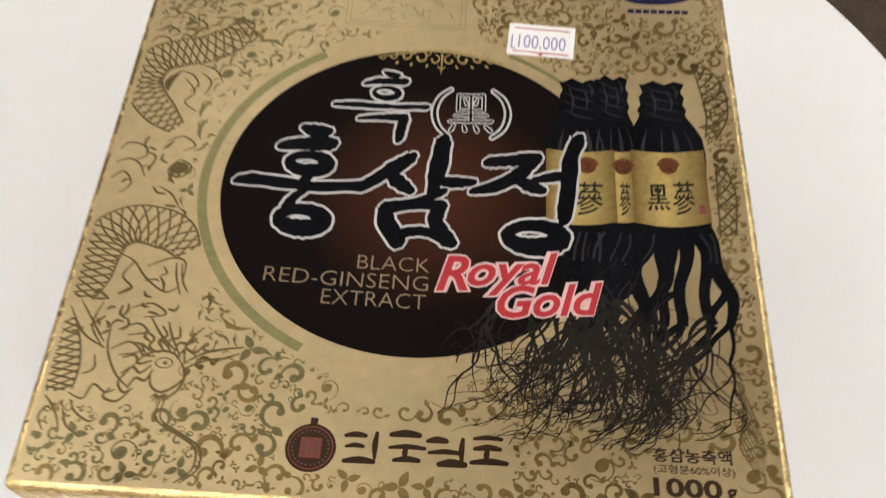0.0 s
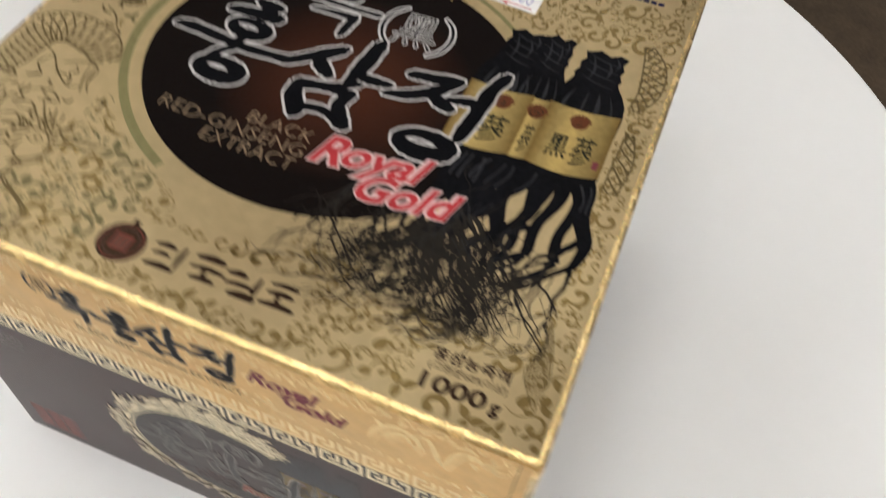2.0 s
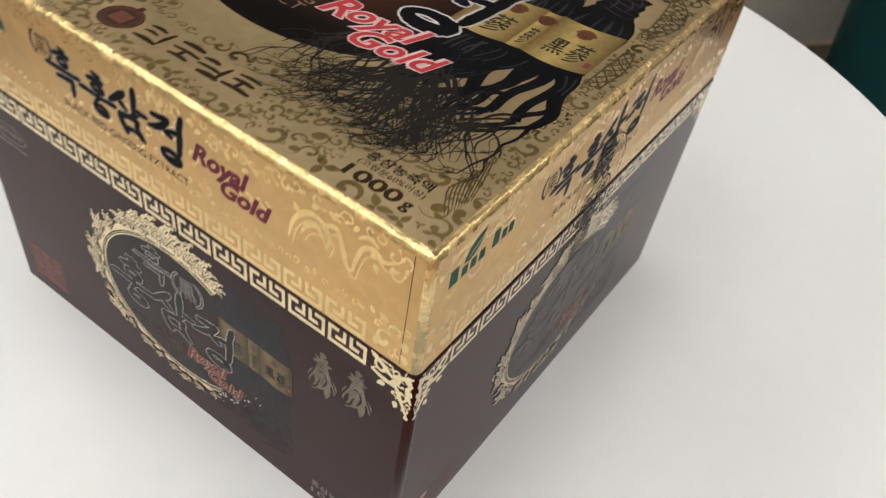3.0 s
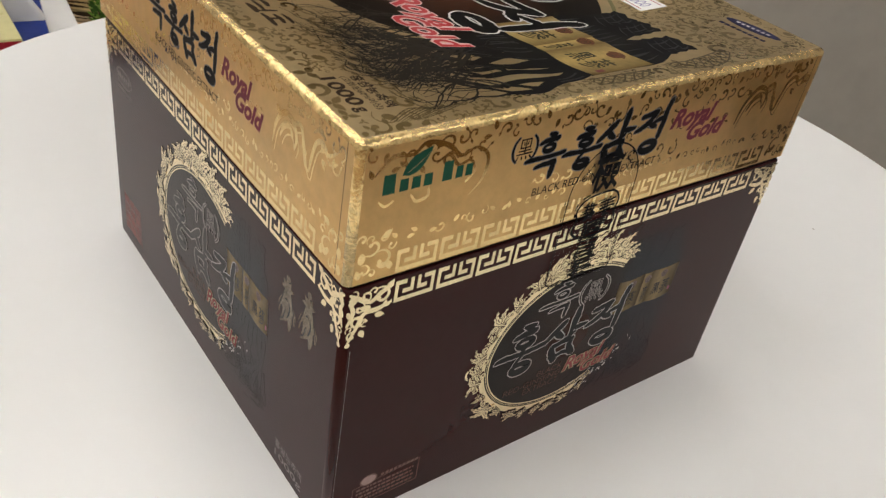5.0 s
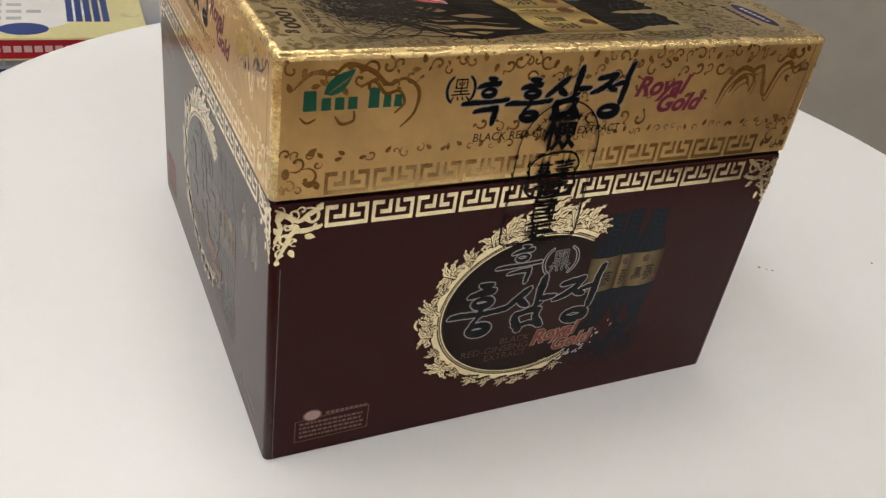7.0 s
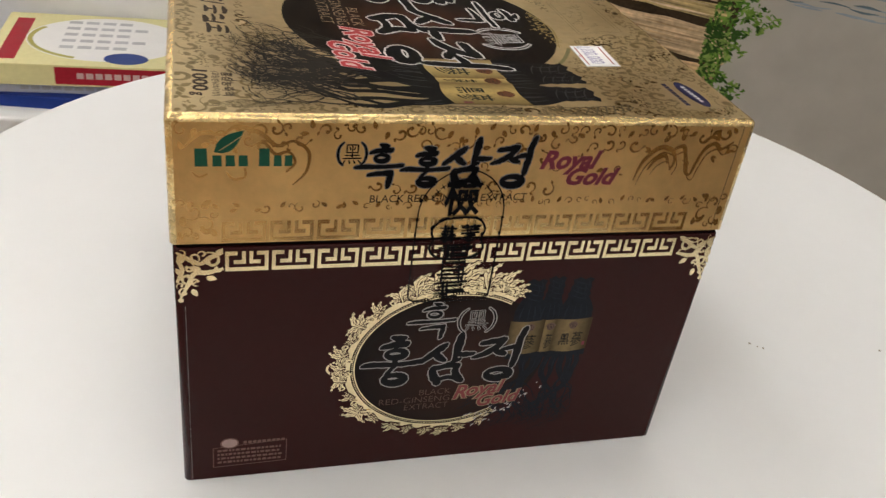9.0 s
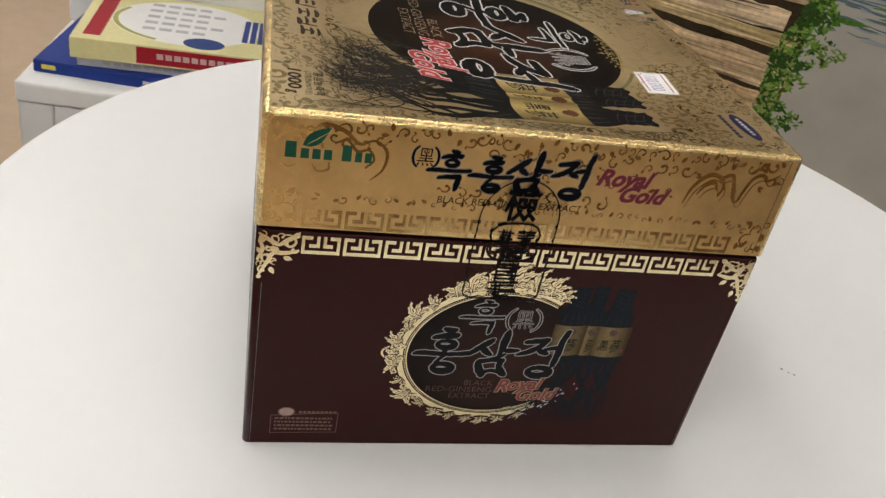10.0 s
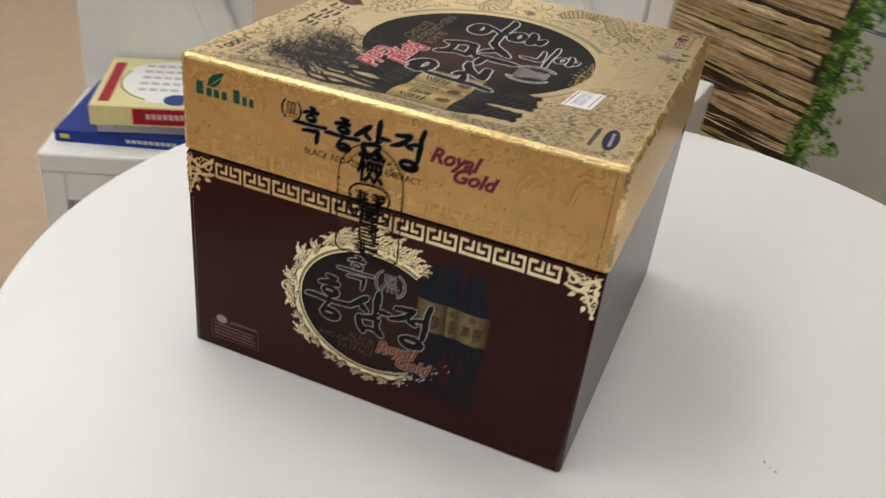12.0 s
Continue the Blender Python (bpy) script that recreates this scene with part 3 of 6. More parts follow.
def bottle_label(gold, mark, ink, seal, x0, x1, y0, y1, full=True):
    n = 8
    edge = lambda y, d: [(x0 + (x1 - x0) * i / n, y - d * math.sin(math.pi * i / n)) for i in range(n + 1)]
    gold.poly(edge(y0, 0.07 * (x1 - x0)) + edge(y1, 0.05 * (x1 - x0))[::-1])
    w, h, cx = x1 - x0, y1 - y0, (x0 + x1) / 2
    ex, ey, er = cx + (0 if full else 0.1 * w), y1 - 0.24 * h, 0.105 * h
    mark.ellipse(ex, ey, er, er, 0, 16)
    for k in range(9):
        q = math.pi * (0.08 + 0.84 * k / 8)
        mark.ellipse(ex + 1.12 * er * math.cos(q), ey + 1.12 * er * math.sin(q), 0.2 * er, 0.2 * er, 0, 6)
    ink.ring(ex, ey, 0.74 * er, 0.74 * er, 0.1 * er, steps=20)
    ink.stroke([(ex - 0.35 * er, ey, 0.1 * er), (ex, ey + 0.2 * er, 0.2 * er), (ex + 0.35 * er, ey, 0.1 * er)], 0, 3)
    ink.stroke([(ex - 0.3 * er, ey - 0.35 * er, 0.1 * er), (ex + 0.3 * er, ey - 0.3 * er, 0.16 * er)], 0, 2)
    if full:
        brush(ink, HAN, x0 + 0.20 * w, y0 + 0.17 * h, 0.27 * w, 0.34 * h, 0.006 * w)
        ink.text("蔘", x0 + 0.52 * w, y0 + 0.10 * h, 0.30 * w, 0.46 * h, 0, 0.1, 0.004)
        seal.poly([(x0 + 0.86 * w, y0 + 0.12 * h), (x0 + 0.94 * w, y0 + 0.12 * h), (x0 + 0.94 * w, y0 + 0.24 * h), (x0 + 0.86 * w, y0 + 0.24 * h)])
    else:
        ink.text("蔘", x0 + 0.40 * w, y0 + 0.08 * h, 0.42 * w, 0.46 * h, 0, 0.1, 0.004)


def roots(prn, fine, glint, bx, y0, spread, rnd, thick=15, thin=210, k=1.0):
    """Rootlets of the three bottles: swelling limbs that fork again and again into hair roots."""
    tips = []

    def limb(x, y, a, w, bend, level):
        pts, n = [], (11, 6, 6, 5)[level]
        step = (3.5, 3.0, 3.0, 2.8)[level] * k
        side = rnd.uniform(0, 6.28)
        for j in range(n):
            t = j / (n - 1)
            swell = 1 + 0.18 * math.sin(5 * t + side)
            pts.append((x, y, w * swell * (1 - 0.55 * t) + 0.12 * k))
            x, y = x + step * math.cos(a), y + step * math.sin(a)
            a = min(max(a + bend + (0.16 * math.sin(0.9 * j + side) if level == 0 else 0.34 * math.sin(1.5 * j + side)) + rnd.gauss(0, 0.10), -3.1 if y < y0 - 42 * k else -2.4), -0.8)
            if x > bx + 25 * k:
                a += (-1.8 - a) * 0.4
            if y < y0 - 60 * k:
                a += (-2.95 - a) * 0.35
        (prn if level < 2 else fine).stroke(pts, 0, 4, caps=False)
        tips.extend(pts[2:])
        if level < 2 and rnd.random() < 0.6:
            glint.stroke([(p[0] + 0.16 * w, p[1], 0.15 * p[2]) for p in pts[1:5]], 0, 3, caps=False)
        if level < 3:
            for c in range(3 if level < 2 else 2):
                q = pts[rnd.randint(n // 2, n - 1)] if c else pts[-1]
                limb(q[0], q[1], a + rnd.gauss(0, 0.38), q[2] * rnd.uniform(0.5, 0.85), rnd.gauss(0, 0.07), level + 1)

    for i in range(thick):
        u = (i + 0.5) / thick
        x = bx + (u - 0.5) * spread * 0.95 + rnd.uniform(-1, 1) * k
        limb(x, y0 + 0.8 * k, -1.57 - 0.36 * (1 - u) + 0.30 * u * u + rnd.gauss(0, 0.10), rnd.uniform(4.6, 6.8) * k, (0.02 * (1 - u) - 0.055 * u * u) + rnd.gauss(0, 0.03), 0)
    for i in range(thin):
        q = rnd.choice(tips)
        x, y = q[0] + rnd.uniform(-2, 2) * k, q[1] - rnd.uniform(0, 6) * k
        u = (x - bx) / spread + 0.5
        a = -1.62 + rnd.gauss(0, 0.32) - 0.5 * (1 - u)
        bend = rnd.gauss(0, 0.10)
        pts = []
        for j in range(6):
            pts.append((x, y, 0.40 * k * (1 - 0.13 * j)))
            st = rnd.uniform(2.6, 4.8) * k
            x, y = x + st * math.cos(a), y + st * math.sin(a)
            a += bend + 0.45 * math.sin(1.9 * j + i) + rnd.gauss(0, 0.22)
            if x > bx + 25 * k:
                a = -1.75
            if y < y0 - 58 * k:
                a = -2.95 + rnd.gauss(0, 0.4)
        fine.stroke(pts, 0, 3, caps=False)
    for i in range(thin // 2):
        u = rnd.random()
        x, y = bx + (u - 0.72) * spread * 1.3, y0 - rnd.uniform(38, 61) * k
        a = 3.14 + rnd.gauss(0, 0.7)
        pts = []
        for j in range(7):
            pts.append((x, y, 0.24 * k))
            x, y = x + 2.2 * k * math.cos(a), max(y + 2.2 * k * math.sin(a), y0 - 64 * k)
            a += rnd.gauss(0, 0.7)
        fine.stroke(pts, 0, 2, caps=False)


# -- print on the top of the lid --
CX, CY, RX, RY = -3.2, 0.7, 61.8, 57.0


def free_top(x, y, m=0.0):
    """Whether scrollwork covers this spot of the lid's top."""
    if ((x - CX) / (RX + 8 + m)) ** 2 + ((y - CY) / (RY + 8 + m)) ** 2 < 1:
        return False
    if 35 < x < 88 and -71 < y < 51 or 62 < x < 90 and 75 < y < 92 or -96 < x < -40 and 78 < y < 97:
        return False
    if -35 < x < 28 and -92 < y < -74 or 61 < x < 89 and -95 < y < -76:
        return False
    if -38 < x < 12 and 65 < y < 91 or -22 < x < 14 and y < -58 and y > -72:
        return False
    return -98 < x < 96 and abs(y) < 96


TOP_LIM = (-99.0, 97.0, -97.0, 97.0)
scroll, scroll_green = Print(1, lim=TOP_LIM), Print(1.6, lim=TOP_LIM)
taken = []
for n in range(19000):
    x, y = rng.uniform(-98, 96), rng.uniform(-96, 96)
    size = rng.choice((1.5, 2.1, 2.8, 3.6, 4.6)) if n < 11000 else rng.uniform(0.9, 1.5)
    if x < -63 and -77 < y < -13 or x < -76 and abs(y - 20) < 38 or x < -62 and y > -45 and rng.random() < 0.25:
        continue
    if not free_top(x, y, size * 0.6) or any((x - a) ** 2 + (y - b) ** 2 < (0.70 * (size + r)) ** 2 for a, b, r in taken):
        continue
    taken.append((x, y, size))
    prn = scroll_green if x < -30 and rng.random() < 0.55 else scroll
    kind = rng.random()
    turn = rng.uniform(0, 6.28)
    if x < -34 and y > -62 and kind < 0.62:
        a = math.atan2(y - CY, x - CX) + 1.57 + rng.gauss(0, 0.5)
        d = size * rng.uniform(1.5, 2.3)
        bend = rng.choice((-1, 1)) * 0.35 * d
        tip = [(x + d * (u - 0.5) * math.cos(a) - bend * (u * (1 - u) * 2 - 0.2) * math.sin(a), y + d * (u - 0.5) * math.sin(a) + bend * (u * (1 - u) * 2 - 0.2) * math.cos(a), 0.30 * size * (u + 0.1) * (1.02 - u) * 3.2) for u in (0, 0.3, 0.6, 0.85, 1)]
        prn.stroke(tip, 0, 3, caps=False)
        if size > 2:
            curl(prn, tip[1][0], tip[1][1], 0.45 * size, a + 2.0, rng.choice((-1, 1)), 0.3)
    elif kind < 0.66:
        curl(prn, x, y, size, turn, rng.choice((-1, 1)), rng.uniform(0.32, 0.5))
        drop_leaf(prn, x + size * 0.9 * math.cos(turn), y + size * 0.9 * math.sin(turn), size * 0.9, size * 0.5, turn + 0.8)
    elif kind < 0.85:
        for k in range(3):
            drop_leaf(prn, x, y, size * 1.05, size * 0.55, turn + 2.1 * k)
    else:
        prn.ellipse(x, y, size * 0.45, size * 0.38, 40, 10)
        curl(prn, x, y, size * 1.05, turn, 1, 0.12)

# Embossed dragon down one edge: scaled coils, mane and whiskers.
dragon = Print(2.2, lim=TOP_LIM)
def coil(mid, width, rows):
    """A scaled body along a bent line: two outlines and a lattice of crossing lines."""
    guide = Print(0)
    guide.stroke([(x, y, width * f) for x, y, f in mid], 0, 10, caps=False)
    rim = [(guide.verts[i], guide.verts[i + 1]) for i in range(0, len(guide.verts), 2)]
    at = lambda i, f: (rim[i][0][0] * (1 - f) + rim[i][1][0] * f, rim[i][0][1] * (1 - f) + rim[i][1][1] * f, 0.5)
    for f in (0.0, 1.0):
        dragon.stroke([at(i, f)[:2] + (0.6,) for i in range(0, len(rim), 2)], 0, 2, caps=False)
    for i in range(-rows, len(rim)):
        for up in (0, 1):
            pts = [at(i + q, (q if up else rows - q) / rows) for q in range(rows + 1) if 0 <= i + q < len(rim)]
            if i % 3 == 0 and len(pts) > 1:
                dragon.stroke([(x, y, 0.62) for x, y, w in pts], 0, 1, caps=False)


coil(((-68, 66, 0.5), (-71, 58, 0.9), (-79, 52, 1.0), (-87, 49, 1.0), (-94, 45, 1.0), (-97, 37, 1.0), (-95, 30, 1.0), (-89, 23, 0.9), (-83, 18, 0.5)), 11.5, 5)
coil(((-70, -27, 0.6), (-76, -21, 1.0), (-86, -19, 1.0), (-93, -23, 1.0), (-95.5, -30, 1.0), (-96, -38, 0.9), (-97, -45, 0.6)), 13.0, 5)
coil(((-99, -52, 0.6), (-97.5, -60, 1.0), (-96, -67, 1.0), (-95, -73, 0.7)), 9.0, 4)
coil(((87, 56, 0.4), (91, 46, 1.0), (92, 34, 0.9), (89, 24, 0.4)), 7.5, 4)
coil(((91, 14, 0.4), (92, 2, 1.0), (91, -12, 0.8)), 5.5, 4)


def flow(*pts, w=0.6):
    """One engraved line that swells in its middle."""
    last = len(pts) - 1
    dragon.stroke([(x, y, w * (0.35 + 1.3 * math.sin(math.pi * (0.12 + 0.76 * k / last)) * 0.6)) for k, (x, y) in enumerate(pts)], 0, 6, caps=False)


def dragon_head(x, y, k):
    """A dragon's head in profile looking down the edge: two round eyes, snout, jaw, horn and beard."""
    at = lambda *pts: [(x + k * u, y + k * v) for u, v in pts]
    dragon.ring(x, y, 2.3 * k, 1.5 * k, 0.4, steps=22)
    dragon.ellipse(x + 0.3 * k, y, 0.6 * k, 0.6 * k, 0, 10)
    for q in range(9):
        a = 0.5 + 0.42 * q
        c, sn = math.cos(a), math.sin(a)
        flow(*at((3.4 * c, 3.4 * sn), (6.6 * c - 1.6 * sn, 6.6 * sn + 1.6 * c), (8.4 * c + 0.6 * sn, 8.4 * sn - 0.6 * c), (11.6 * c - 0.8 * sn, 11.6 * sn + 0.8 * c)), w=0.75)
    for line in (((-9, -3), (-6, 1.5), (-2, 3.4), (2, 3.0), (4.6, 0.4)), ((-9, -3), (-11, -6.5), (-9, -9.4), (-6.6, -8)), ((-3, -3.4), (-2, -7), (1.0, -8.6), (4.4, -6.6), (6.6, -3.6)),
                 ((4.6, 0.4), (6.4, -3.0), (5.4, -7.6), (2.0, -11)), ((-4, 2.8), (-7.4, 5.2), (-5.4, 2.2)), ((-1, 3.6), (-2.8, 7.0), (1.0, 4.0)),
                 ((-6.8, -8.0), (-10, -12), (-14, -11), (-12.6, -8.4)), ((2.2, 4.0), (-2.4, 8.0), (-6.6, 13.6)), ((4.0, 2.0), (0.4, 8.2), (-1.4, 12.6)), ((5.4, 0.6), (5.0, 6.0), (8.6, 11.6)),
                 ((5, 0), (10, 3.6), (15.6, 5.4), (21, 6.4)), ((5.4, -1.6), (11, 1.6), (16, 2.6), (20, 4.4))):
        flow(*at(*line), w=0.7)
    for u in (0.0, 1.3):
        flow(*at((1.6 + u, -9), (1.4 + u, -16), (8 + u, -20), (13.4 + u, -23.5), (14 + u, -29), (10 + u, -33)), w=0.6)
    for q in range(6):
        a = -2.5 + 0.36 * q
        dragon.stroke([(x + k * (1 + 1.2 * math.cos(a)), y + k * (-8.4 + 1.2 * math.sin(a)), 0.9), (x + k * (1 + 3.4 * math.cos(a)), y + k * (-8.4 + 3.6 * math.sin(a)), 0.2)], 0, 3, caps=False)


dragon_head(-69.2, -62.9, 1.0)
# Mane, belly and claws of the lower beast.
for line in (((-86.2, -52), (-85.4, -60), (-81.6, -67), (-77, -71)), ((-90, -46), (-91.3, -53.4), (-86.6, -60)), ((-98.6, -48), (-93, -56), (-86.4, -59.7)), ((-96, -46), (-90, -54), (-87, -58)),
             ((-82, -47), (-76.5, -45), (-72, -48), (-78, -49.6)), ((-84, -54), (-79, -51.6), (-76, -54), (-81, -55.4)), ((-84.6, -60), (-80, -57.4), (-76.6, -60), (-82, -61.6)),
             ((-88.6, -30), (-84.6, -32), (-80.2, -37), (-74, -41), (-70.4, -39)), ((-84.6, -32), (-86.8, -37), (-83.4, -40.6), (-86.6, -43)), ((-80.6, -33.2), (-74.6, -29.8), (-70.2, -30.6), (-69.6, -37)),
             ((-80.4, -38), (-77.6, -37.2), (-76.2, -37.8)), ((-76, -32.8), (-74.6, -34.8), (-76.6, -36)), ((-72.6, -31), (-71.6, -36), (-69.4, -41.6)), ((-71, -31), (-69.6, -37), (-67.4, -40.6)),
             ((-98.4, -74.6), (-96.0, -77), (-93.7, -80.4), (-92.4, -83.6)), ((-96.4, -84.2), (-98.4, -80.8), (-97.2, -77.8), (-95.4, -78.7)), ((-91.5, -75.3), (-89.4, -78.6), (-85.2, -81), (-83.4, -80)),
             ((-92.6, -73.4), (-88.4, -74.8), (-86.6, -70.6), (-83, -72.6), (-80.4, -71.6)), ((-93.4, -76), (-91, -82), (-87.6, -84.6)), ((-90.6, -68), (-87.6, -66), (-88.4, -62))):
    flow(*line)
# Clouds, mane and limbs of the upper beast.
for line in (((-98, 7), (-95.8, 10), (-91, 9.4), (-89.6, 6), (-92.4, 4)), ((-90.4, 7.4), (-87, 6), (-87.4, 2.4), (-90, 1.6)), ((-98, 2), (-94.6, 4), (-91, 2.4), (-88.6, -2)), ((-98.4, -4), (-95, -1), (-92, -5), (-94.6, -9)),
             ((-98.4, 52), (-96.4, 55), (-92.8, 54.6), (-91, 51.6)), ((-98, 57), (-94, 60), (-90, 58), (-92, 55.6)), ((-94, 64), (-90, 67), (-86, 64.6), (-88.6, 62)), ((-92, 72), (-87, 75), (-83.4, 71.6), (-86, 69)),
             ((-86.4, 41), (-82, 40), (-79.4, 36), (-81.6, 32.6)), ((-84, 38), (-80, 33), (-82.4, 28.4), (-78, 25)), ((-79, 41), (-75.4, 37.6), (-76.6, 32)), ((-80.4, 44.6), (-75, 43), (-71.6, 38)),
             ((-84.6, 12), (-80, 14.6), (-75.6, 11.6), (-79, 9)), ((-82, 2), (-79, 5.4), (-75.2, 3.2), (-77.4, -0.6), (-81.4, -0.4), (-82, 2)), ((-83.6, -5), (-79, -7.6), (-76, -12))):
    flow(*line)
for n in range(70):
    x, y = rng.uniform(-94, -60), rng.choice((rng.uniform(-56, -40), rng.uniform(-16, 16), rng.uniform(54, 76)))
    if free_top(x, y, 1):
        a, d, bend = rng.uniform(0, 6.28), rng.uniform(2.4, 5), rng.uniform(-1.4, 1.4)
        flow((x, y), (x + 0.5 * d * math.cos(a) - bend * math.sin(a), y + 0.5 * d * math.sin(a) + bend * math.cos(a)), (x + d * math.cos(a), y + d * math.sin(a)), w=0.8)
dragon.ellipse(-79.0, 2.4, 3.0, 2.3, 20, 16)
dragon.stroke([(-88.6, 32, 0.4), (-89.0, 36, 2.6), (-86.0, 41, 0.5)], 0, 6, caps=False)
for k in range(9):
    dragon.stroke([(88 + 0.3 * k, -58 - 1.6 * k, 0.2), (91 - 0.5 * k, -66 - 1.4 * k, 0.5), (94 - 0.2 * k, -78 - 1.1 * k, 0.2)], 0, 4, caps=False)

# A faint framed cartouche above the medallion.
cartouche = Print(2.2)
for k in range(2):
    x0, x1, y0, y1 = -34 + 1.6 * k, 8 - 1.6 * k, 68 + 1.4 * k, 88 - 1.4 * k
    cartouche.stroke([(x0, y0, 0.25), (x1, y0, 0.25)], 0, 1)
    cartouche.stroke([(x0, y1, 0.25), (x1, y1, 0.25)], 0, 1)
    cartouche.stroke([(x0, y0, 0.25), (x0, y1, 0.25)], 0, 1)
    cartouche.stroke([(x1, y0, 0.25), (x1, y1, 0.25)], 0, 1)
for n in range(26):
    x, y = rng.uniform(-30, 3), rng.uniform(72, 84)
    cartouche.stroke([(x, y, 0.3), (x + rng.uniform(-2, 2), y + rng.uniform(-2.4, 2.4), 0.4), (x + rng.uniform(-3, 3), y + rng.uniform(-2, 2), 0.3)], 0, 3)

groove, halo = Print(1), Print(0.6)
halo.ring(CX, CY, RX + 5.2, RY + 5.2, 10.6, steps=120)
groove.ring(CX, CY, RX + 5.4, RY + 5.4, 2.9, 122, 244, 60)
groove.ring(CX, CY, RX + 5.0, RY + 5.0, 1.6, 36, 66, 30)
disc = Print(3)
disc.ellipse(CX, CY, RX, RY, 0, 120)
crest = Print(4)
KX, KY = CX + 4.0, CY + RY - 0.2
for sx in (-1, 1):
    for dx, dy, sz in ((2.8, -3.2, 2.4), (7.6, -2.6, 2.8), (12.6, -2.2, 2.4), (17.0, -2.6, 1.9), (20.6, -3.4, 1.4), (5.2, -0.6, 1.6), (10.2, -0.4, 1.5), (15.0, -1.0, 1.3)):
        curl(crest, KX + sx * dx, KY + dy, sz, 1.6 if sx > 0 else 1.5, sx, 0.3)
    for dx, dy, a in ((4.8, -5.2, -1.2), (10.0, -5.0, -1.0), (14.8, -4.6, -0.8)):
        drop_leaf(crest, KX + sx * dx, KY + dy, 1.8, 0.9, a if sx > 0 else 3.14 - a)
crest.stroke([(KX - 22, KY - 3.4, 0.4), (KX, KY + 0.8, 0.8), (KX + 22, KY - 3.8, 0.4)], 0, 8)
crest.stroke([(KX, KY - 1, 0.9), (KX, KY - 9.0, 0.3)], 0, 4)
crest.stroke([(KX - 1.4, KY - 6.2, 0.3), (KX, KY - 6.8, 0.9), (KX + 1.4, KY - 6.2, 0.3)], 0, 4)

PLACES = ((HEUK, -29, 17.5, 31, 29), (HONG, -56, -21, 40, 43), (SAM, -18.5, -22, 37, 43), (JEONG, 17, -22, 36.5, 45))


def medallion(frame_place, parent, k, ox, oy, layer, ink, outline, thin, red, redline, dim):
    """The brush title with its small lines, scaled by k about (ox, oy) of a face."""
    line, body = Print(layer), Print(layer + 1.2)
    for g, x, y, w, h in PLACES:
        small = 0.5 if g is HEUK else 0.8
        brush(line, g, ox + k * x, oy + k * y, k * w, k * h, small * k)
        brush(body, g, ox + k * x, oy + k * y, k * w, k * h, (-0.35 if g is HEUK else 0.0) * k)
    for prn, gr in ((line, 0.5 * k), (body, -0.25 * k)):
        for sx in (-1, 1):
            prn.stroke([(ox + k * (16.6 + sx * (3.2 + 9.0 * math.cos(radians(d)))), oy + k * (30.7 + 10.6 * math.sin(radians(d))), (0.7 + 1.0 * math.cos(radians(d))) * k) for d in (-64, -34, 0, 34, 64)], gr, 5)
    brush(line, HAN, ox + k * 9.5, oy + k * 23.2, 14.2 * k, 15.2 * k, 0.3 * k, 1)
    brush(body, HAN, ox + k * 9.5, oy + k * 23.2, 14.2 * k, 15.2 * k, -0.14 * k, 1)
    line.put("title_outline", frame_place, outline, parent, "pale outline of the brush lettering")
    body.put("title_lettering", frame_place, ink, parent, "black brush lettering")
    words = Print(layer)
    words.text("BLACK", ox + k * -15, oy + k * -30.0, 21.6 * k, 4.8 * k, 0, 0, -0.014)
    words.text("RED-GINSENG", ox + k * -42, oy + k * -36.3, 48.6 * k, 4.9 * k, 0, 0, -0.014)
    words.text("EXTRACT", ox + k * -24.2, oy + k * -42.5, 30.4 * k, 4.9 * k, 0, 0, -0.014)
    words.put("english_lettering", frame_place, thin, parent)
    rline, rbody = Print(layer + 2.4), Print(layer + 3.4)
    for prn, b in ((rline, 0.075), (rbody, 0.02)):
        g = 0.55 * k if b > 0.05 else 0
        prn.text("R", ox + k * 8.9 - g, oy + k * -36 - g, 10.2 * k + 2 * g, 12.0 * k + 2 * g, 4, 0.35, b)
        prn.text("oyal", ox + k * 18.5 - g, oy + k * -37.2 - g, 27.5 * k + 2 * g, 14.2 * k + 2 * g, 4, 0.35, b)
        prn.text("Gold", ox + k * 27.4 - g, oy + k * -44.2 - g, 31.5 * k + 2 * g, 10.8 * k + 2 * g, 5, 0.35, b)
    rline.put("red_lettering_outline", frame_place, redline, parent, "pale outline of the red lettering")
    rbody.put("red_lettering", frame_place, red, parent, "red slanted lettering")


halo.put("medallion_halo", ON_TOP, gold_top, lid, "smooth gold band round the medallion")
scroll.put("scrollwork", ON_TOP, foil_pattern, lid, "dark gold scrollwork")
scroll_green.put("scrollwork", ON_TOP, foil_green, lid, "greenish gold scrollwork")
dragon.put("dragon_relief", ON_TOP, foil_fine, lid, "fine embossed dragon lines")
cartouche.put("cartouche", ON_TOP, foil_faint, lid, "faint framed panel pressed into the foil")
groove.put("medallion_groove", ON_TOP, foil_groove, lid, "greenish groove round the medallion")
disc.put("medallion", ON_TOP, disc_print, lid, "dark oval medallion with reddish middle")
crest.put("medallion_crest", ON_TOP, label_gold, lid, "gold scroll crest")

# Bottles and roots printed over the medallion's edge.
shn, mrk, ink, seal, limbs, fine = Print(6.2), Print(8.5), Print(8.6), Print(8.8), Print(5.0), Print(5.6, lim=(2, 90, -80, 40))
shoulder = Print(4.4)
shoulder.poly([(38, -10.5), (86.6, -8.5), (86.6, 12), (38, 12)])
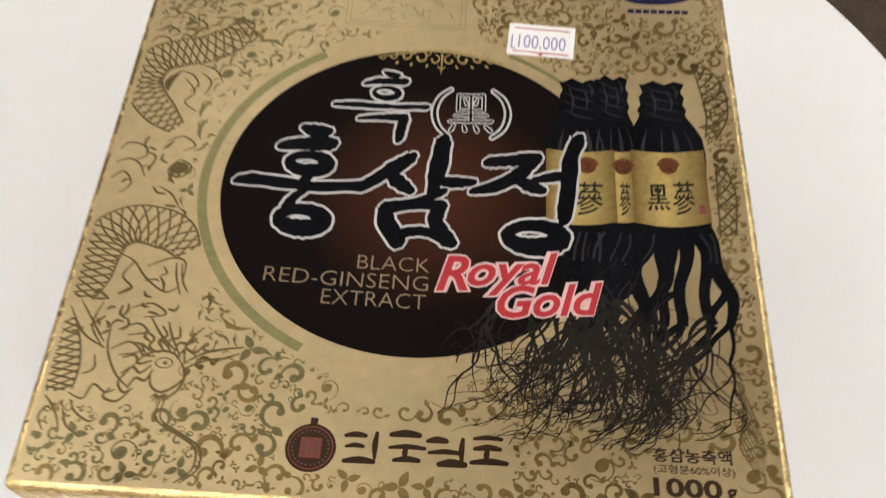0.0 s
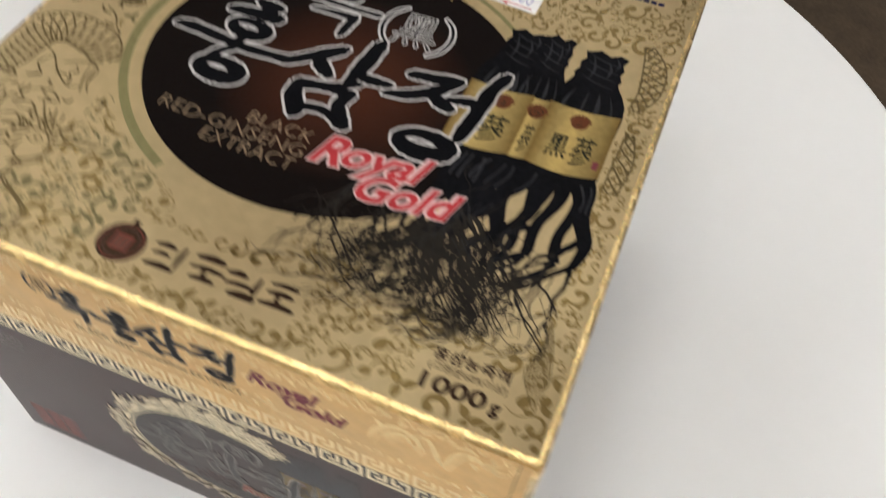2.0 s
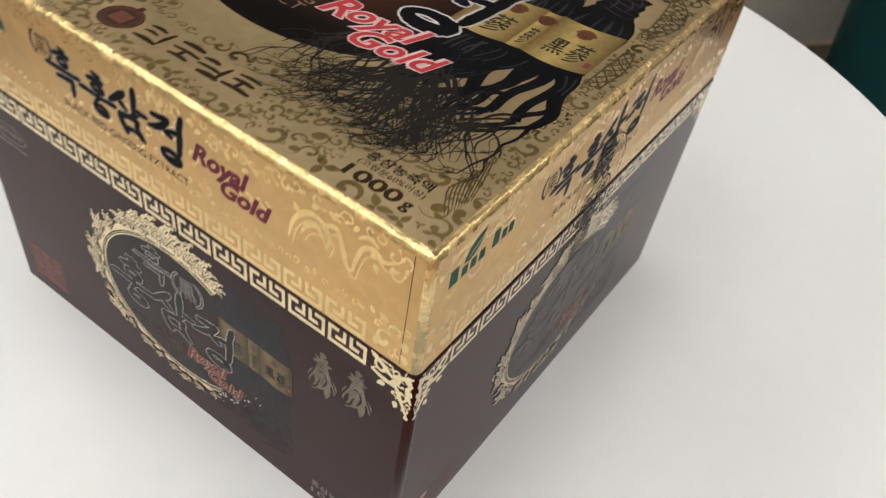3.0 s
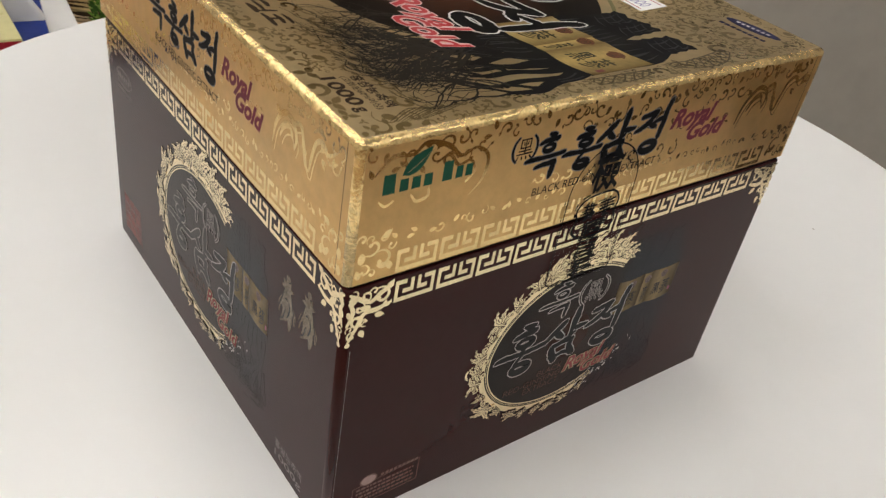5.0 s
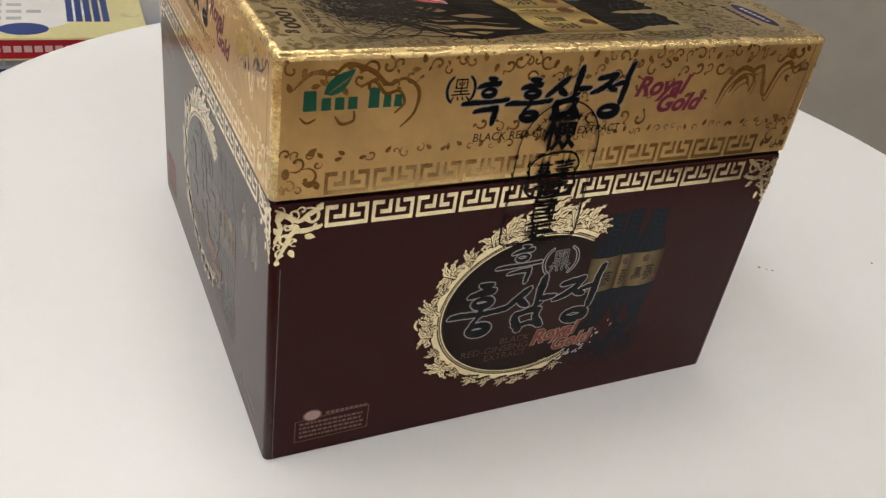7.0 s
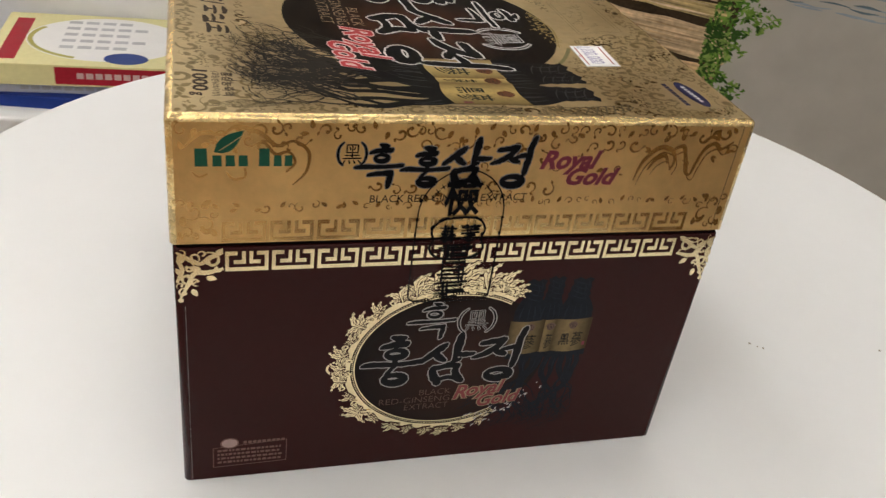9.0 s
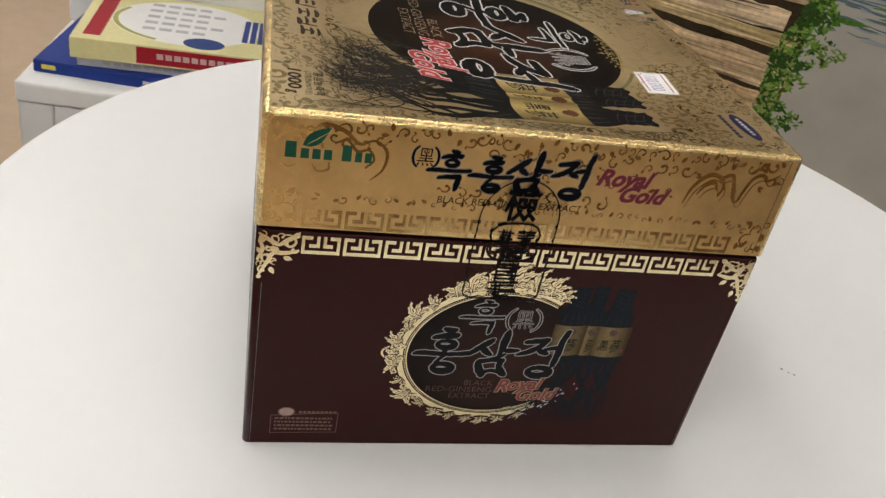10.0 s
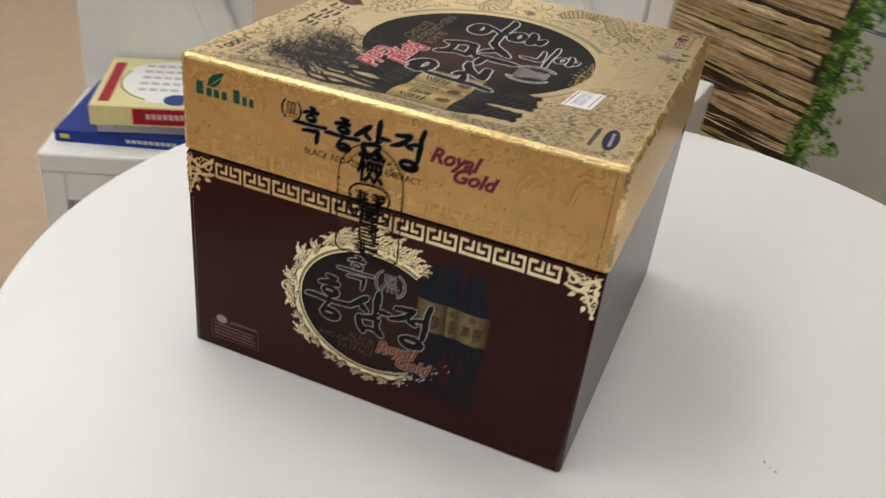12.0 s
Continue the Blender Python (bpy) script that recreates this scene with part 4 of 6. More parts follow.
for k, (x0, x1, top, y1, full) in enumerate(((49.5, 67, 50, 64.3, False), (36.6, 58.4, 48.4, 58.4, False), (62.6, 86.9, 48, 86.6, True))):
    btl, lbl = Print(5.0 + 0.3 * k), Print(7.2 + 0.3 * k)
    bottle(btl, shn, x0, x1, 10, top, 1.0 - k)
    bottle_label(lbl, mrk, ink, seal, (56, 36.6, 63.6)[k], y1, (-7.4, -7.6, -7.6)[k], (19.2, 19.6, 19.8)[k], full)
    btl.put("bottle_picture", ON_TOP, bottle_ink, lid, "printed dark bottle")
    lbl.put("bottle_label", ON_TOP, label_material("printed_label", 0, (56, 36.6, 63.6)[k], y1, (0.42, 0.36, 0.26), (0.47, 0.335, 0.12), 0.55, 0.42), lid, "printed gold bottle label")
roots(limbs, fine, shn, 63.5, -9, 46, random.Random(11), 14, 130)
shoulder.put("bottle_shadow", ON_TOP, bottle_ink, lid, "dark print between the bottles")
limbs.put("root_mass", ON_TOP, bottle_ink, lid, "printed mass of black roots")
shn.put("bottle_gloss", ON_TOP, bottle_shine, lid, "grey streaks on the printed bottles")
mrk.put("label_emblem", ON_TOP, orange_ink, lid)
ink.put("label_lettering", ON_TOP, label_ink, lid)
seal.put("label_seal", ON_TOP, dull_red_ink, lid)
fine.put("root_picture", ON_TOP, hair_ink, lid, "printed tangle of fine black roots")
medallion(ON_TOP, lid, 1.0, -4.8, 1.8, 10, black_ink, white_ink, tan_ink, red_ink, pink_ink, dim_ink)

# Smaller print on the top.
emb, emb_in, brand = Print(3), Print(4), Print(3)
EX, EY = -25.7, -84.2
emb.ellipse(EX, EY, 6.7, 6.7, 0, 32)
emb.poly([(EX - 1, EY + 6.4), (EX + 1, EY + 6.4), (EX + 1, EY + 8.4), (EX - 1, EY + 8.4)])
emb_in.ring(EX, EY, 5.8, 5.8, 0.35, steps=40)
emb_in.poly([(EX - 2.8, EY - 2.8), (EX + 2.8, EY - 2.8), (EX + 2.8, EY + 2.8), (EX - 2.8, EY + 2.8)])
emb_dot = Print(5)
for k in range(3):
    emb_dot.poly([(EX - 2.1 + 1.6 * k, EY - 2.0), (EX - 1.3 + 1.6 * k, EY - 2.0), (EX - 1.3 + 1.6 * k, EY + 1.8), (EX - 2.1 + 1.6 * k, EY + 1.8)])
for k in range(26):
    a = 2 * math.pi * k / 26
    emb_dot.ellipse(EX + 4.8 * math.cos(a), EY + 4.8 * math.sin(a), 0.34, 0.34, 0, 6)
emb_dot.put("emblem_marks", ON_TOP, dim_ink, lid)
emb.put("emblem", ON_TOP, brown_ink, lid, "dark round emblem")
emb_in.put("emblem_centre", ON_TOP, material("emblem_red", (0.17, 0.05, 0.035), 0.42), lid, "dull red square in the emblem")
for x, y, d, w2 in ((-16.8, -80.2, 5.2, 1.7), (-16.4, -83.2, 4.4, 1.4), (-16.6, -87.2, 7.6, 2.0), (-4.8, -79.2, 7.4, 2.2), (-5.0, -82.8, 9.2, 1.5), (-3.6, -86.2, 6.4, 1.8),
                    (5.0, -80.4, 4.8, 2.0), (5.4, -83.6, 8.6, 1.5), (8.2, -86.6, 6.6, 2.4), (17.2, -79.0, 7.2, 1.5), (17.4, -81.8, 6.6, 1.8), (16.6, -85.6, 9.2, 1.9)):
    brand.stroke([(x, y, 0.6 * w2), (x + 0.5 * d, y + 0.5, w2), (x + d, y + 0.2, 0.7 * w2)], 0, 4)
for x, y, d in ((-8.6, -79.0, 7.0), (-0.6, -82.8, 2.6), (14.2, -79.4, 6.4), (20.8, -81.8, 3.4)):
    brand.stroke([(x, y, 1.0), (x - 0.3, y - 0.5 * d, 1.6), (x - 0.1, y - d, 0.8)], 0, 4)
brand.put("maker_mark", ON_TOP, brown_ink, lid, "dark brush marks of the maker")
weight = Print(3)
weight.text("홍삼농축액", 64.0, -82.5, 20.6, 3.9, 0, 0, 0.025)
weight.text("(고형분60%이상)", 64.0, -85.9, 21.0, 2.9, 0, 0, 0.01)
weight.text("1000", 63.6, -91.6, 17.6, 5.0, 0, 0, 0.03)
weight.text("g", 82.2, -92.6, 2.8, 4.0, 0, 0, 0.03)
weight.put("weight_lettering", ON_TOP, brown_ink, lid, "dark brown weight lettering")
oval, oval_bar = Print(3), Print(4)
oval.ellipse(75.9, 85.9, 12.0, 3.2, 4, 40)
for k in range(8):
    oval.poly([(65.2 + 2.7 * k, 78.4), (67.4 + 2.7 * k, 78.4), (67.4 + 2.7 * k, 80.2), (65.2 + 2.7 * k, 80.2)])
for k in range(7):
    x, y = 68.4 + 2.2 * k, 84.9 + 0.15 * k
    oval_bar.poly([(x, y), (x + 1.4, y + 0.1), (x + 1.4, y + 1.5), (x, y + 1.4)])
oval.put("blue_oval_mark", ON_TOP, navy_ink, lid, "dark blue tilted oval mark")
oval_bar.put("oval_mark_bars", ON_TOP, white_ink, lid, "white bars on the oval mark")
kor, stars = Print(3), Print(4)
kor.text("K", -93.4, 84.4, 5.0, 5.4, 0, 0, 0.01)
kor.text("REA", -81.6, 84.4, 14.6, 5.4, 0, 0.12, 0.01)
kor.put("country_lettering", ON_TOP, navy_ink, lid)
stars.ellipse(-85.0, 87.0, 3.2, 3.2, 0, 20)
for k in range(5):
    pts = [((2.0 if i % 2 == 0 else 0.85) * math.cos(1.57 + i * math.pi / 5) - 91.0 + 5.6 * k, (2.0 if i % 2 == 0 else 0.85) * math.sin(1.57 + i * math.pi / 5) + 92.2) for i in range(10)]
    stars.fan((-91.0 + 5.6 * k, 92.2), pts)
half_dot = Print(6)
half_dot.poly([(-85 + 3.2 * math.cos(radians(a)), 87.0 + 3.2 * math.sin(radians(a))) for a in range(188, 353, 15)])
half_dot.put("blue_half_dot", ON_TOP, navy_ink, lid)
stars.put("red_stars", ON_TOP, star_ink, lid, "row of red stars and a red dot")


# -- print on the upright faces --
def lid_face(place, width, dx):
    """One upright face of the lid: scrolls, meander, title row."""
    half = width / 2
    rnd = random.Random(int(width * 10))
    pat, key = Print(1), Print(1)
    n = int((width - 26) / 14.7)
    w = (width - 30) / n
    for i in range(n):
        key_unit(key, -half + 15 + i * w, 106.6, w, 7.4)
    for sx in (-1, 1):
        curl(key, sx * (half - 10), 112.6, 3.4, 1.0 if sx > 0 else 2.1, sx, 0.3)
        curl(key, sx * (half - 6.5), 117.5, 3.0, 4.0, -sx, 0.3)
        curl(key, sx * (half - 4.5), 110.2, 2.2, 2.0, sx, 0.35)
        drop_leaf(key, sx * (half - 12), 110.0, 4.0, 2.2, 0.4 if sx > 0 else 2.7)
        key.ellipse(sx * (half - 3.4), 114.4, 1.2, 1.8, 0, 12)
        for dx, dy, sz, tn in ((12.6, 116.6, 1.6, 0.4), (3.2, 120.4, 1.8, 3.5), (7.0, 108.8, 1.5, 2.0)):
            curl(key, sx * (half - dx), dy, sz, tn, sx, 0.42)
        for dx, dy, ln, tn in ((13, 108.6, 3.4, 1.4), (9.4, 119.6, 3.6, 2.6), (3.0, 107.8, 3.4, 1.4)):
            drop_leaf(key, sx * (half - dx), dy, ln, ln * 0.6, tn if sx > 0 else 3.14 - tn)
    x = -half + 6
    while x < half - 5:
        s = rnd.uniform(1.1, 2.0)
        if rnd.random() < 0.6:
            curl(pat, x, 118.6 + rnd.uniform(-0.4, 1.6), s, rnd.uniform(0, 6.28), rnd.choice((-1, 1)), 0.3)
        else:
            drop_leaf(pat, x, 118 + rnd.uniform(-0.5, 1.5), 2.6, 1.4, rnd.uniform(0, 3.1))
        x += s * 2.3
    for lo, hi, step, x0, x1 in ((142.5, 146.5, 3.3, -half + 4, half - 3), (138.0, 142.0, 4.6, -half + 4, -54), (138.5, 143.0, 4.4, -20, 54), (131, 137, 5.2, -4, 50), (137, 142, 6.5, 84, half - 4), (122, 126, 6.0, -34, 30)):
        x = x0
        while x < x1:
            s = rnd.uniform(1.6, 2.9)
            y = min(rnd.uniform(lo, hi), 147.2 - s)
            kind = rnd.random()
            if kind < 0.68:
                turn = rnd.uniform(0, 6.28)
                curl(pat, x, y, s, turn, rnd.choice((-1, 1)), rnd.uniform(0.28, 0.42))
                drop_leaf(pat, x + s * math.cos(turn), min(y + s * math.sin(turn), 146.5), 1.6, 0.9, turn + 0.8)
            else:
                drop_leaf(pat, x, min(y, 145.0), 3.0, 1.7, rnd.uniform(0, 6.28))
            x += step * rnd.uniform(0.8, 1.35)
    # large volutes by the maker mark
    for line in ([(-93, 139, 0.5), (-88, 143.5, 1.4), (-82, 143, 1.0), (-78, 145.6, 1.3), (-71, 143.5, 1.5), (-66, 139.5, 1.2), (-61, 141, 0.9), (-56.5, 137.5, 1.2), (-57, 131, 0.9), (-61, 126.5, 0.4)],
                 [(-74, 139, 0.5), (-70, 140.5, 1.0), (-66.5, 136.8, 1.1), (-62.5, 137.5, 0.9), (-60.5, 134, 0.9), (-63, 131, 0.7)],
                 [(-81, 131, 0.5), (-79, 128.6, 1.0), (-75.5, 129.4, 0.9), (-75.5, 132, 0.6)], [(-91, 131, 0.4), (-89, 129.4, 0.8), (-86.6, 130.4, 0.5)]):
        pat.stroke(line, 0, 5)
    # dragon flourish beside the title
    fl = ([(56, 127, 0.3), (58, 134, 0.9), (63, 139, 1.2), (68, 138, 1.0), (70, 134.5, 0.8), (69, 131, 0.6)],
          [(60.5, 131, 0.4), (62.5, 134.5, 0.9), (66, 136, 0.9), (67.5, 133.5, 0.6)],
          [(68, 138, 0.8), (72, 139.5, 1.0), (74, 135, 0.9), (75.5, 130, 0.9), (77.5, 129, 0.6), (78.5, 133, 0.8), (80.5, 138.5, 0.9), (84, 140.5, 1.0), (87, 138.5, 0.8), (91, 141, 0.4)],
          [(79, 141, 0.4), (82, 143, 0.9), (85, 142, 0.6)])
    for line in fl:
        pat.stroke([(x, y, 1.6 * w2) for x, y, w2 in line], 0, 6)
        pat.stroke([(x + 1.3, y - 2.1, 0.6 * w2) for x, y, w2 in line], 0, 6)
    for x, y, tn in ((64, 141, 0.6), (71, 141.5, 1.2), (76, 133, 2.6), (84, 136, 5.2), (89, 137, 0.3), (60, 137.5, 2.4)):
        drop_leaf(pat, x, y, 3.4, 1.3, tn)
        drop_leaf(pat, x, y, 2.6, 1.0, tn + 0.6)
    fold = Print(1)
    fold.stroke([(half - 4.4, 107.2, 0.25), (half - 4.2, 146.8, 0.25)], 0, 2, caps=False)
    fold.put("fold_line", place, brown_ink, lid)
    pat.put("scrollwork", place, side_pattern, lid, "dark gold scrollwork")
    key.put("key_border", place, key_relief, lid, "embossed key border")
    glow_line, body = Print(2), Print(3)
    for g, x, y, w2, h2 in ((HEUK, dx - 44.8, 125.0, 15.2, 15.2), (HONG, dx - 30.0, 124.7, 15.8, 14.6), (SAM, dx - 16.8, 124.7, 16.4, 17.6), (JEONG, dx - 0.4, 124.4, 15.2, 18.4)):
        brush(glow_line, g, x, y, w2, h2, 0.34)
        brush(body, g, x, y, w2, h2, 0.02)
    for prn, b, g in ((glow_line, 0.07, 0.3), (body, 0.03, 0)):
        for sx in (-1, 1):
            prn.stroke([(dx - 46.0 + sx * (1.5 + 3.0 * math.cos(radians(d))), 136.8 + 4.2 * math.sin(radians(d)), 0.3 + 0.5 * math.cos(radians(d))) for d in (-64, -34, 0, 34, 64)], g * 0.7, 4)
    brush(body, HAN, dx - 48.9, 133.6, 5.8, 6.4, 0.02)
    body.text("BLACK RED-GINSENG EXTRACT", dx - 39.3, 119.8, 54, 2.7, 0, 0.05, 0.004)
    glow_line.put("title_outline", place, grey_ink, lid, "grey rim of the brush lettering")
    body.put("title_lettering", place, black_ink, lid, "black brush lettering")
    rl, rb = Print(3.6), Print(4.4)
    for prn, b, g in ((rl, 0.045, 0.22), (rb, 0.012, 0)):
        prn.text("Royal", dx + 17.4 - g, 129.4 - g, 21.6 + 2 * g, 8.4 + 2 * g, 0, 0.35, b)
        prn.text("Gold", dx + 28.0 - g, 125.4 - g, 19.0 + 2 * g, 6.2 + 2 * g, 0, 0.35, b)
    rl.put("red_lettering_outline", place, dull_red_ink, lid, "soft rim of the red lettering")
    rb.put("red_lettering", place, wine_ink, lid, "wine red slanted lettering")
    for w0, w1, n in ((-90.2, -73.6, 4), (-71.4, -60.4, 3)):
        pitch = (w1 - w0) / (n + 0.35)
        x = w0
        for k in range(n):
            wide, high = (1.35 * pitch, 5.8) if k == 0 else (pitch, 3.6)
            mk = Print(2)
            mk.poly([(x, 132.8), (x + 0.74 * wide, 132.8), (x + 0.70 * wide, 132.8 + high), (x + 0.06, 132.8 + high)])
            mk.put("maker_bar", place, green_ink, lid, "green bar of the maker mark")
            x += wide
    leaf = Print(2)
    drop_leaf(leaf, -84.6, 137.4, 11.2, 4.8, 0.55)
    leaf.put("maker_leaf", place, green_ink, lid, "green leaf of the maker mark")
    vein = Print(4)
    vein.stroke([(-83, 137.9, 0.15), (-79.4, 140.4, 0.3), (-75.4, 143.4, 0.12)], 0, 4, caps=False)
    vein.put("leaf_vein", place, pale_gold, lid)


def wreath(prn, cut, cx, cy, rx, ry):
    """Acanthus wreath round the left of the medallion, with a full crest on top."""
    prn.ring(cx, cy, rx + 1.9, ry + 1.9, 2.3, 56, 304, 90)
    prn.ring(cx, cy, rx - 0.75, ry - 0.75, 0.5, 56, 304, 90)
    for i in range(150):
        a = radians(57 + 246 * i / 149)
        prn.ellipse(cx + (rx + 0.05) * math.cos(a), cy + (ry + 0.05) * math.sin(a), 0.3, 0.3, 0, 6)
    rnd = random.Random(5)
    clumps = ((58, 0.9, 0.2), (66, 1.35, 0.3), (76, 1.5, 0.3), (104, 1.5, -0.3), (114, 1.35, -0.3), (90, 1.75, 0.0), (122, 1.0, -0.3), (134, 0.75, 0.5), (148, 1.25, 0.1), (160, 0.6, -0.5),
              (169, 1.0, 0.5), (180, 0.95, 0.0), (191, 1.0, -0.5), (203, 0.6, 0.4), (216, 1.15, 0.1), (229, 0.55, -0.4), (240, 0.75, 0.3), (250, 0.5, 0.5), (261, 0.6, 0.3),
              (271, 0.7, 0.0), (282, 0.6, -0.3), (293, 0.45, 0.4))
    prn.ring(cx - rx - 5.6, cy, 3.6, 3.0, 0.9, steps=24)
    for deg, big, tilt in clumps:
        a = radians(deg)
        x, y = cx + (rx + 2.6) * math.cos(a), cy + (ry + 2.6) * math.sin(a)
        out = math.atan2(math.sin(a) * rx, math.cos(a) * ry) + tilt
        for spread, length in ((-1.25, 5.4), (1.25, 5.4), (-0.62, 7.6), (0.62, 7.6), (0.0, 9.0)):
            l = length * big * rnd.uniform(0.85, 1.1)
            t = out + spread * 0.8
            bend = 0.95 if spread > 0 else -0.95
            mid = (x + 0.5 * l * math.cos(t), y + 0.5 * l * math.sin(t))
            tip = (mid[0] + 0.5 * l * math.cos(t + bend), mid[1] + 0.5 * l * math.sin(t + bend))
            shape = [(x, y, 0.35), (mid[0], mid[1], 0.15 * l), (tip[0], tip[1], 0.1)]
            lobes = []
            for f, side in ((0.34, -1), (0.34, 1), (0.62, -1), (0.62, 1), (0.85, -1), (0.85, 1)):
                bx, by = x + (mid[0] - x) * min(1, 2 * f) + (tip[0] - mid[0]) * max(0, 2 * f - 1), y + (mid[1] - y) * min(1, 2 * f) + (tip[1] - mid[1]) * max(0, 2 * f - 1)
                q = t + bend * f + side * 0.85
                d = 0.34 * l * (1.15 - f)
                lobes.append([(bx, by, 0.2), (bx + 0.55 * d * math.cos(q), by + 0.55 * d * math.sin(q), 0.36 * d), (bx + d * math.cos(q - side * 0.5), by + d * math.sin(q - side * 0.5), 0.08)])
            cut.count = prn.count
            cut.rise()
            for piece in [shape] + lobes:
                cut.stroke(piece, 0.30, 4, caps=False)
            prn.count = cut.count
            prn.rise()
            for piece in [shape] + lobes:
                prn.stroke(piece, 0, 4, caps=False)
            cut.count = prn.count
            cut.rise()
            cut.stroke([(x + 0.1 * l * math.cos(t), y + 0.1 * l * math.sin(t), 0.1), (mid[0], mid[1], 0.24), (tip[0] * 0.8 + mid[0] * 0.2, tip[1] * 0.8 + mid[1] * 0.2, 0.06)], 0, 3, caps=False)
        for sd in (-1, 1) if big > 0.9 else ():
            q = out + 1.75 * sd
            curl(prn, x + 3.2 * big * math.cos(q) + 0.8 * math.cos(out), y + 3.2 * big * math.sin(q) + 0.8 * math.sin(out), 1.5 * big, out, sd, 0.38)


def little_roots(place, parent, spots, k, layer, body_a, body_b, leaf_mat, berry_mat, line_mat):
    """Two small printed roots, each with forked legs, a tuft of leaves and a berry."""
    lines, leaf, berry = Print(layer + 1), Print(layer + 2), Print(layer + 3)
    for (x, y), mat in zip(spots, (body_a, body_b)):
        at = lambda u, v, w: (x + k * u, y + k * v, k * w)
        body = Print(layer)
        for pts in ([at(0, 3.6, 1.6), at(0.1, 1.6, 3.6), at(0.1, -0.8, 4.0), at(-0.9, -3.0, 1.9), at(-2.4, -4.8, 0.4)], [at(0.4, -1.0, 3.0), at(1.2, -3.2, 1.6), at(1.0, -5.2, 0.4)],
                    [at(-1.0, 1.2, 1.6), at(-2.6, -0.8, 1.1), at(-3.0, -3.2, 0.3)], [at(1.2, 1.0, 1.4), at(2.8, -0.6, 1.1), at(2.9, -2.6, 0.4)]):
            body.stroke(pts, 0, 6, caps=False, ragged=0.05)
        body.put("root_print", place, mat, parent, "small printed root")
        for pts in ([at(-1.5, 3.4, 0.3), at(-1.9, 1.0, 0.4), at(-3.0, -1.6, 0.4), at(-3.4, -3.6, 0.2)], [at(1.6, 2.8, 0.3), at(2.2, 0.6, 0.4), at(3.3, -2.0, 0.3)], [at(0.6, 1.4, 0.2), at(1.0, -0.6, 0.5), at(0.2, -2.6, 0.3)],
                    [at(-0.6, -1.2, 0.2), at(-1.4, -3.6, 0.4), at(-3.4, -5.0, 0.3)], [at(-0.9, 1.0, 0.2), at(-0.3, 1.4, 0.4), at(0.3, 1.0, 0.2)]):
            lines.stroke(pts, 0, 5, caps=False)
        for a in (0.1, 0.9, 1.6, 2.3, 3.1):
            drop_leaf(leaf, x, y + 3.8 * k, 2.3 * k, 1.1 * k, a)
        berry.ellipse(x + 0.1 * k, y + 6.2 * k, 0.8 * k, 0.7 * k, 0, 12)
    lines.put("root_print_lines", place, line_mat, parent, "thin dark lines of the printed roots")
    leaf.put("root_print_leaves", place, leaf_mat, parent, "small printed leaves")
    berry.put("root_print_berries", place, berry_mat, parent)


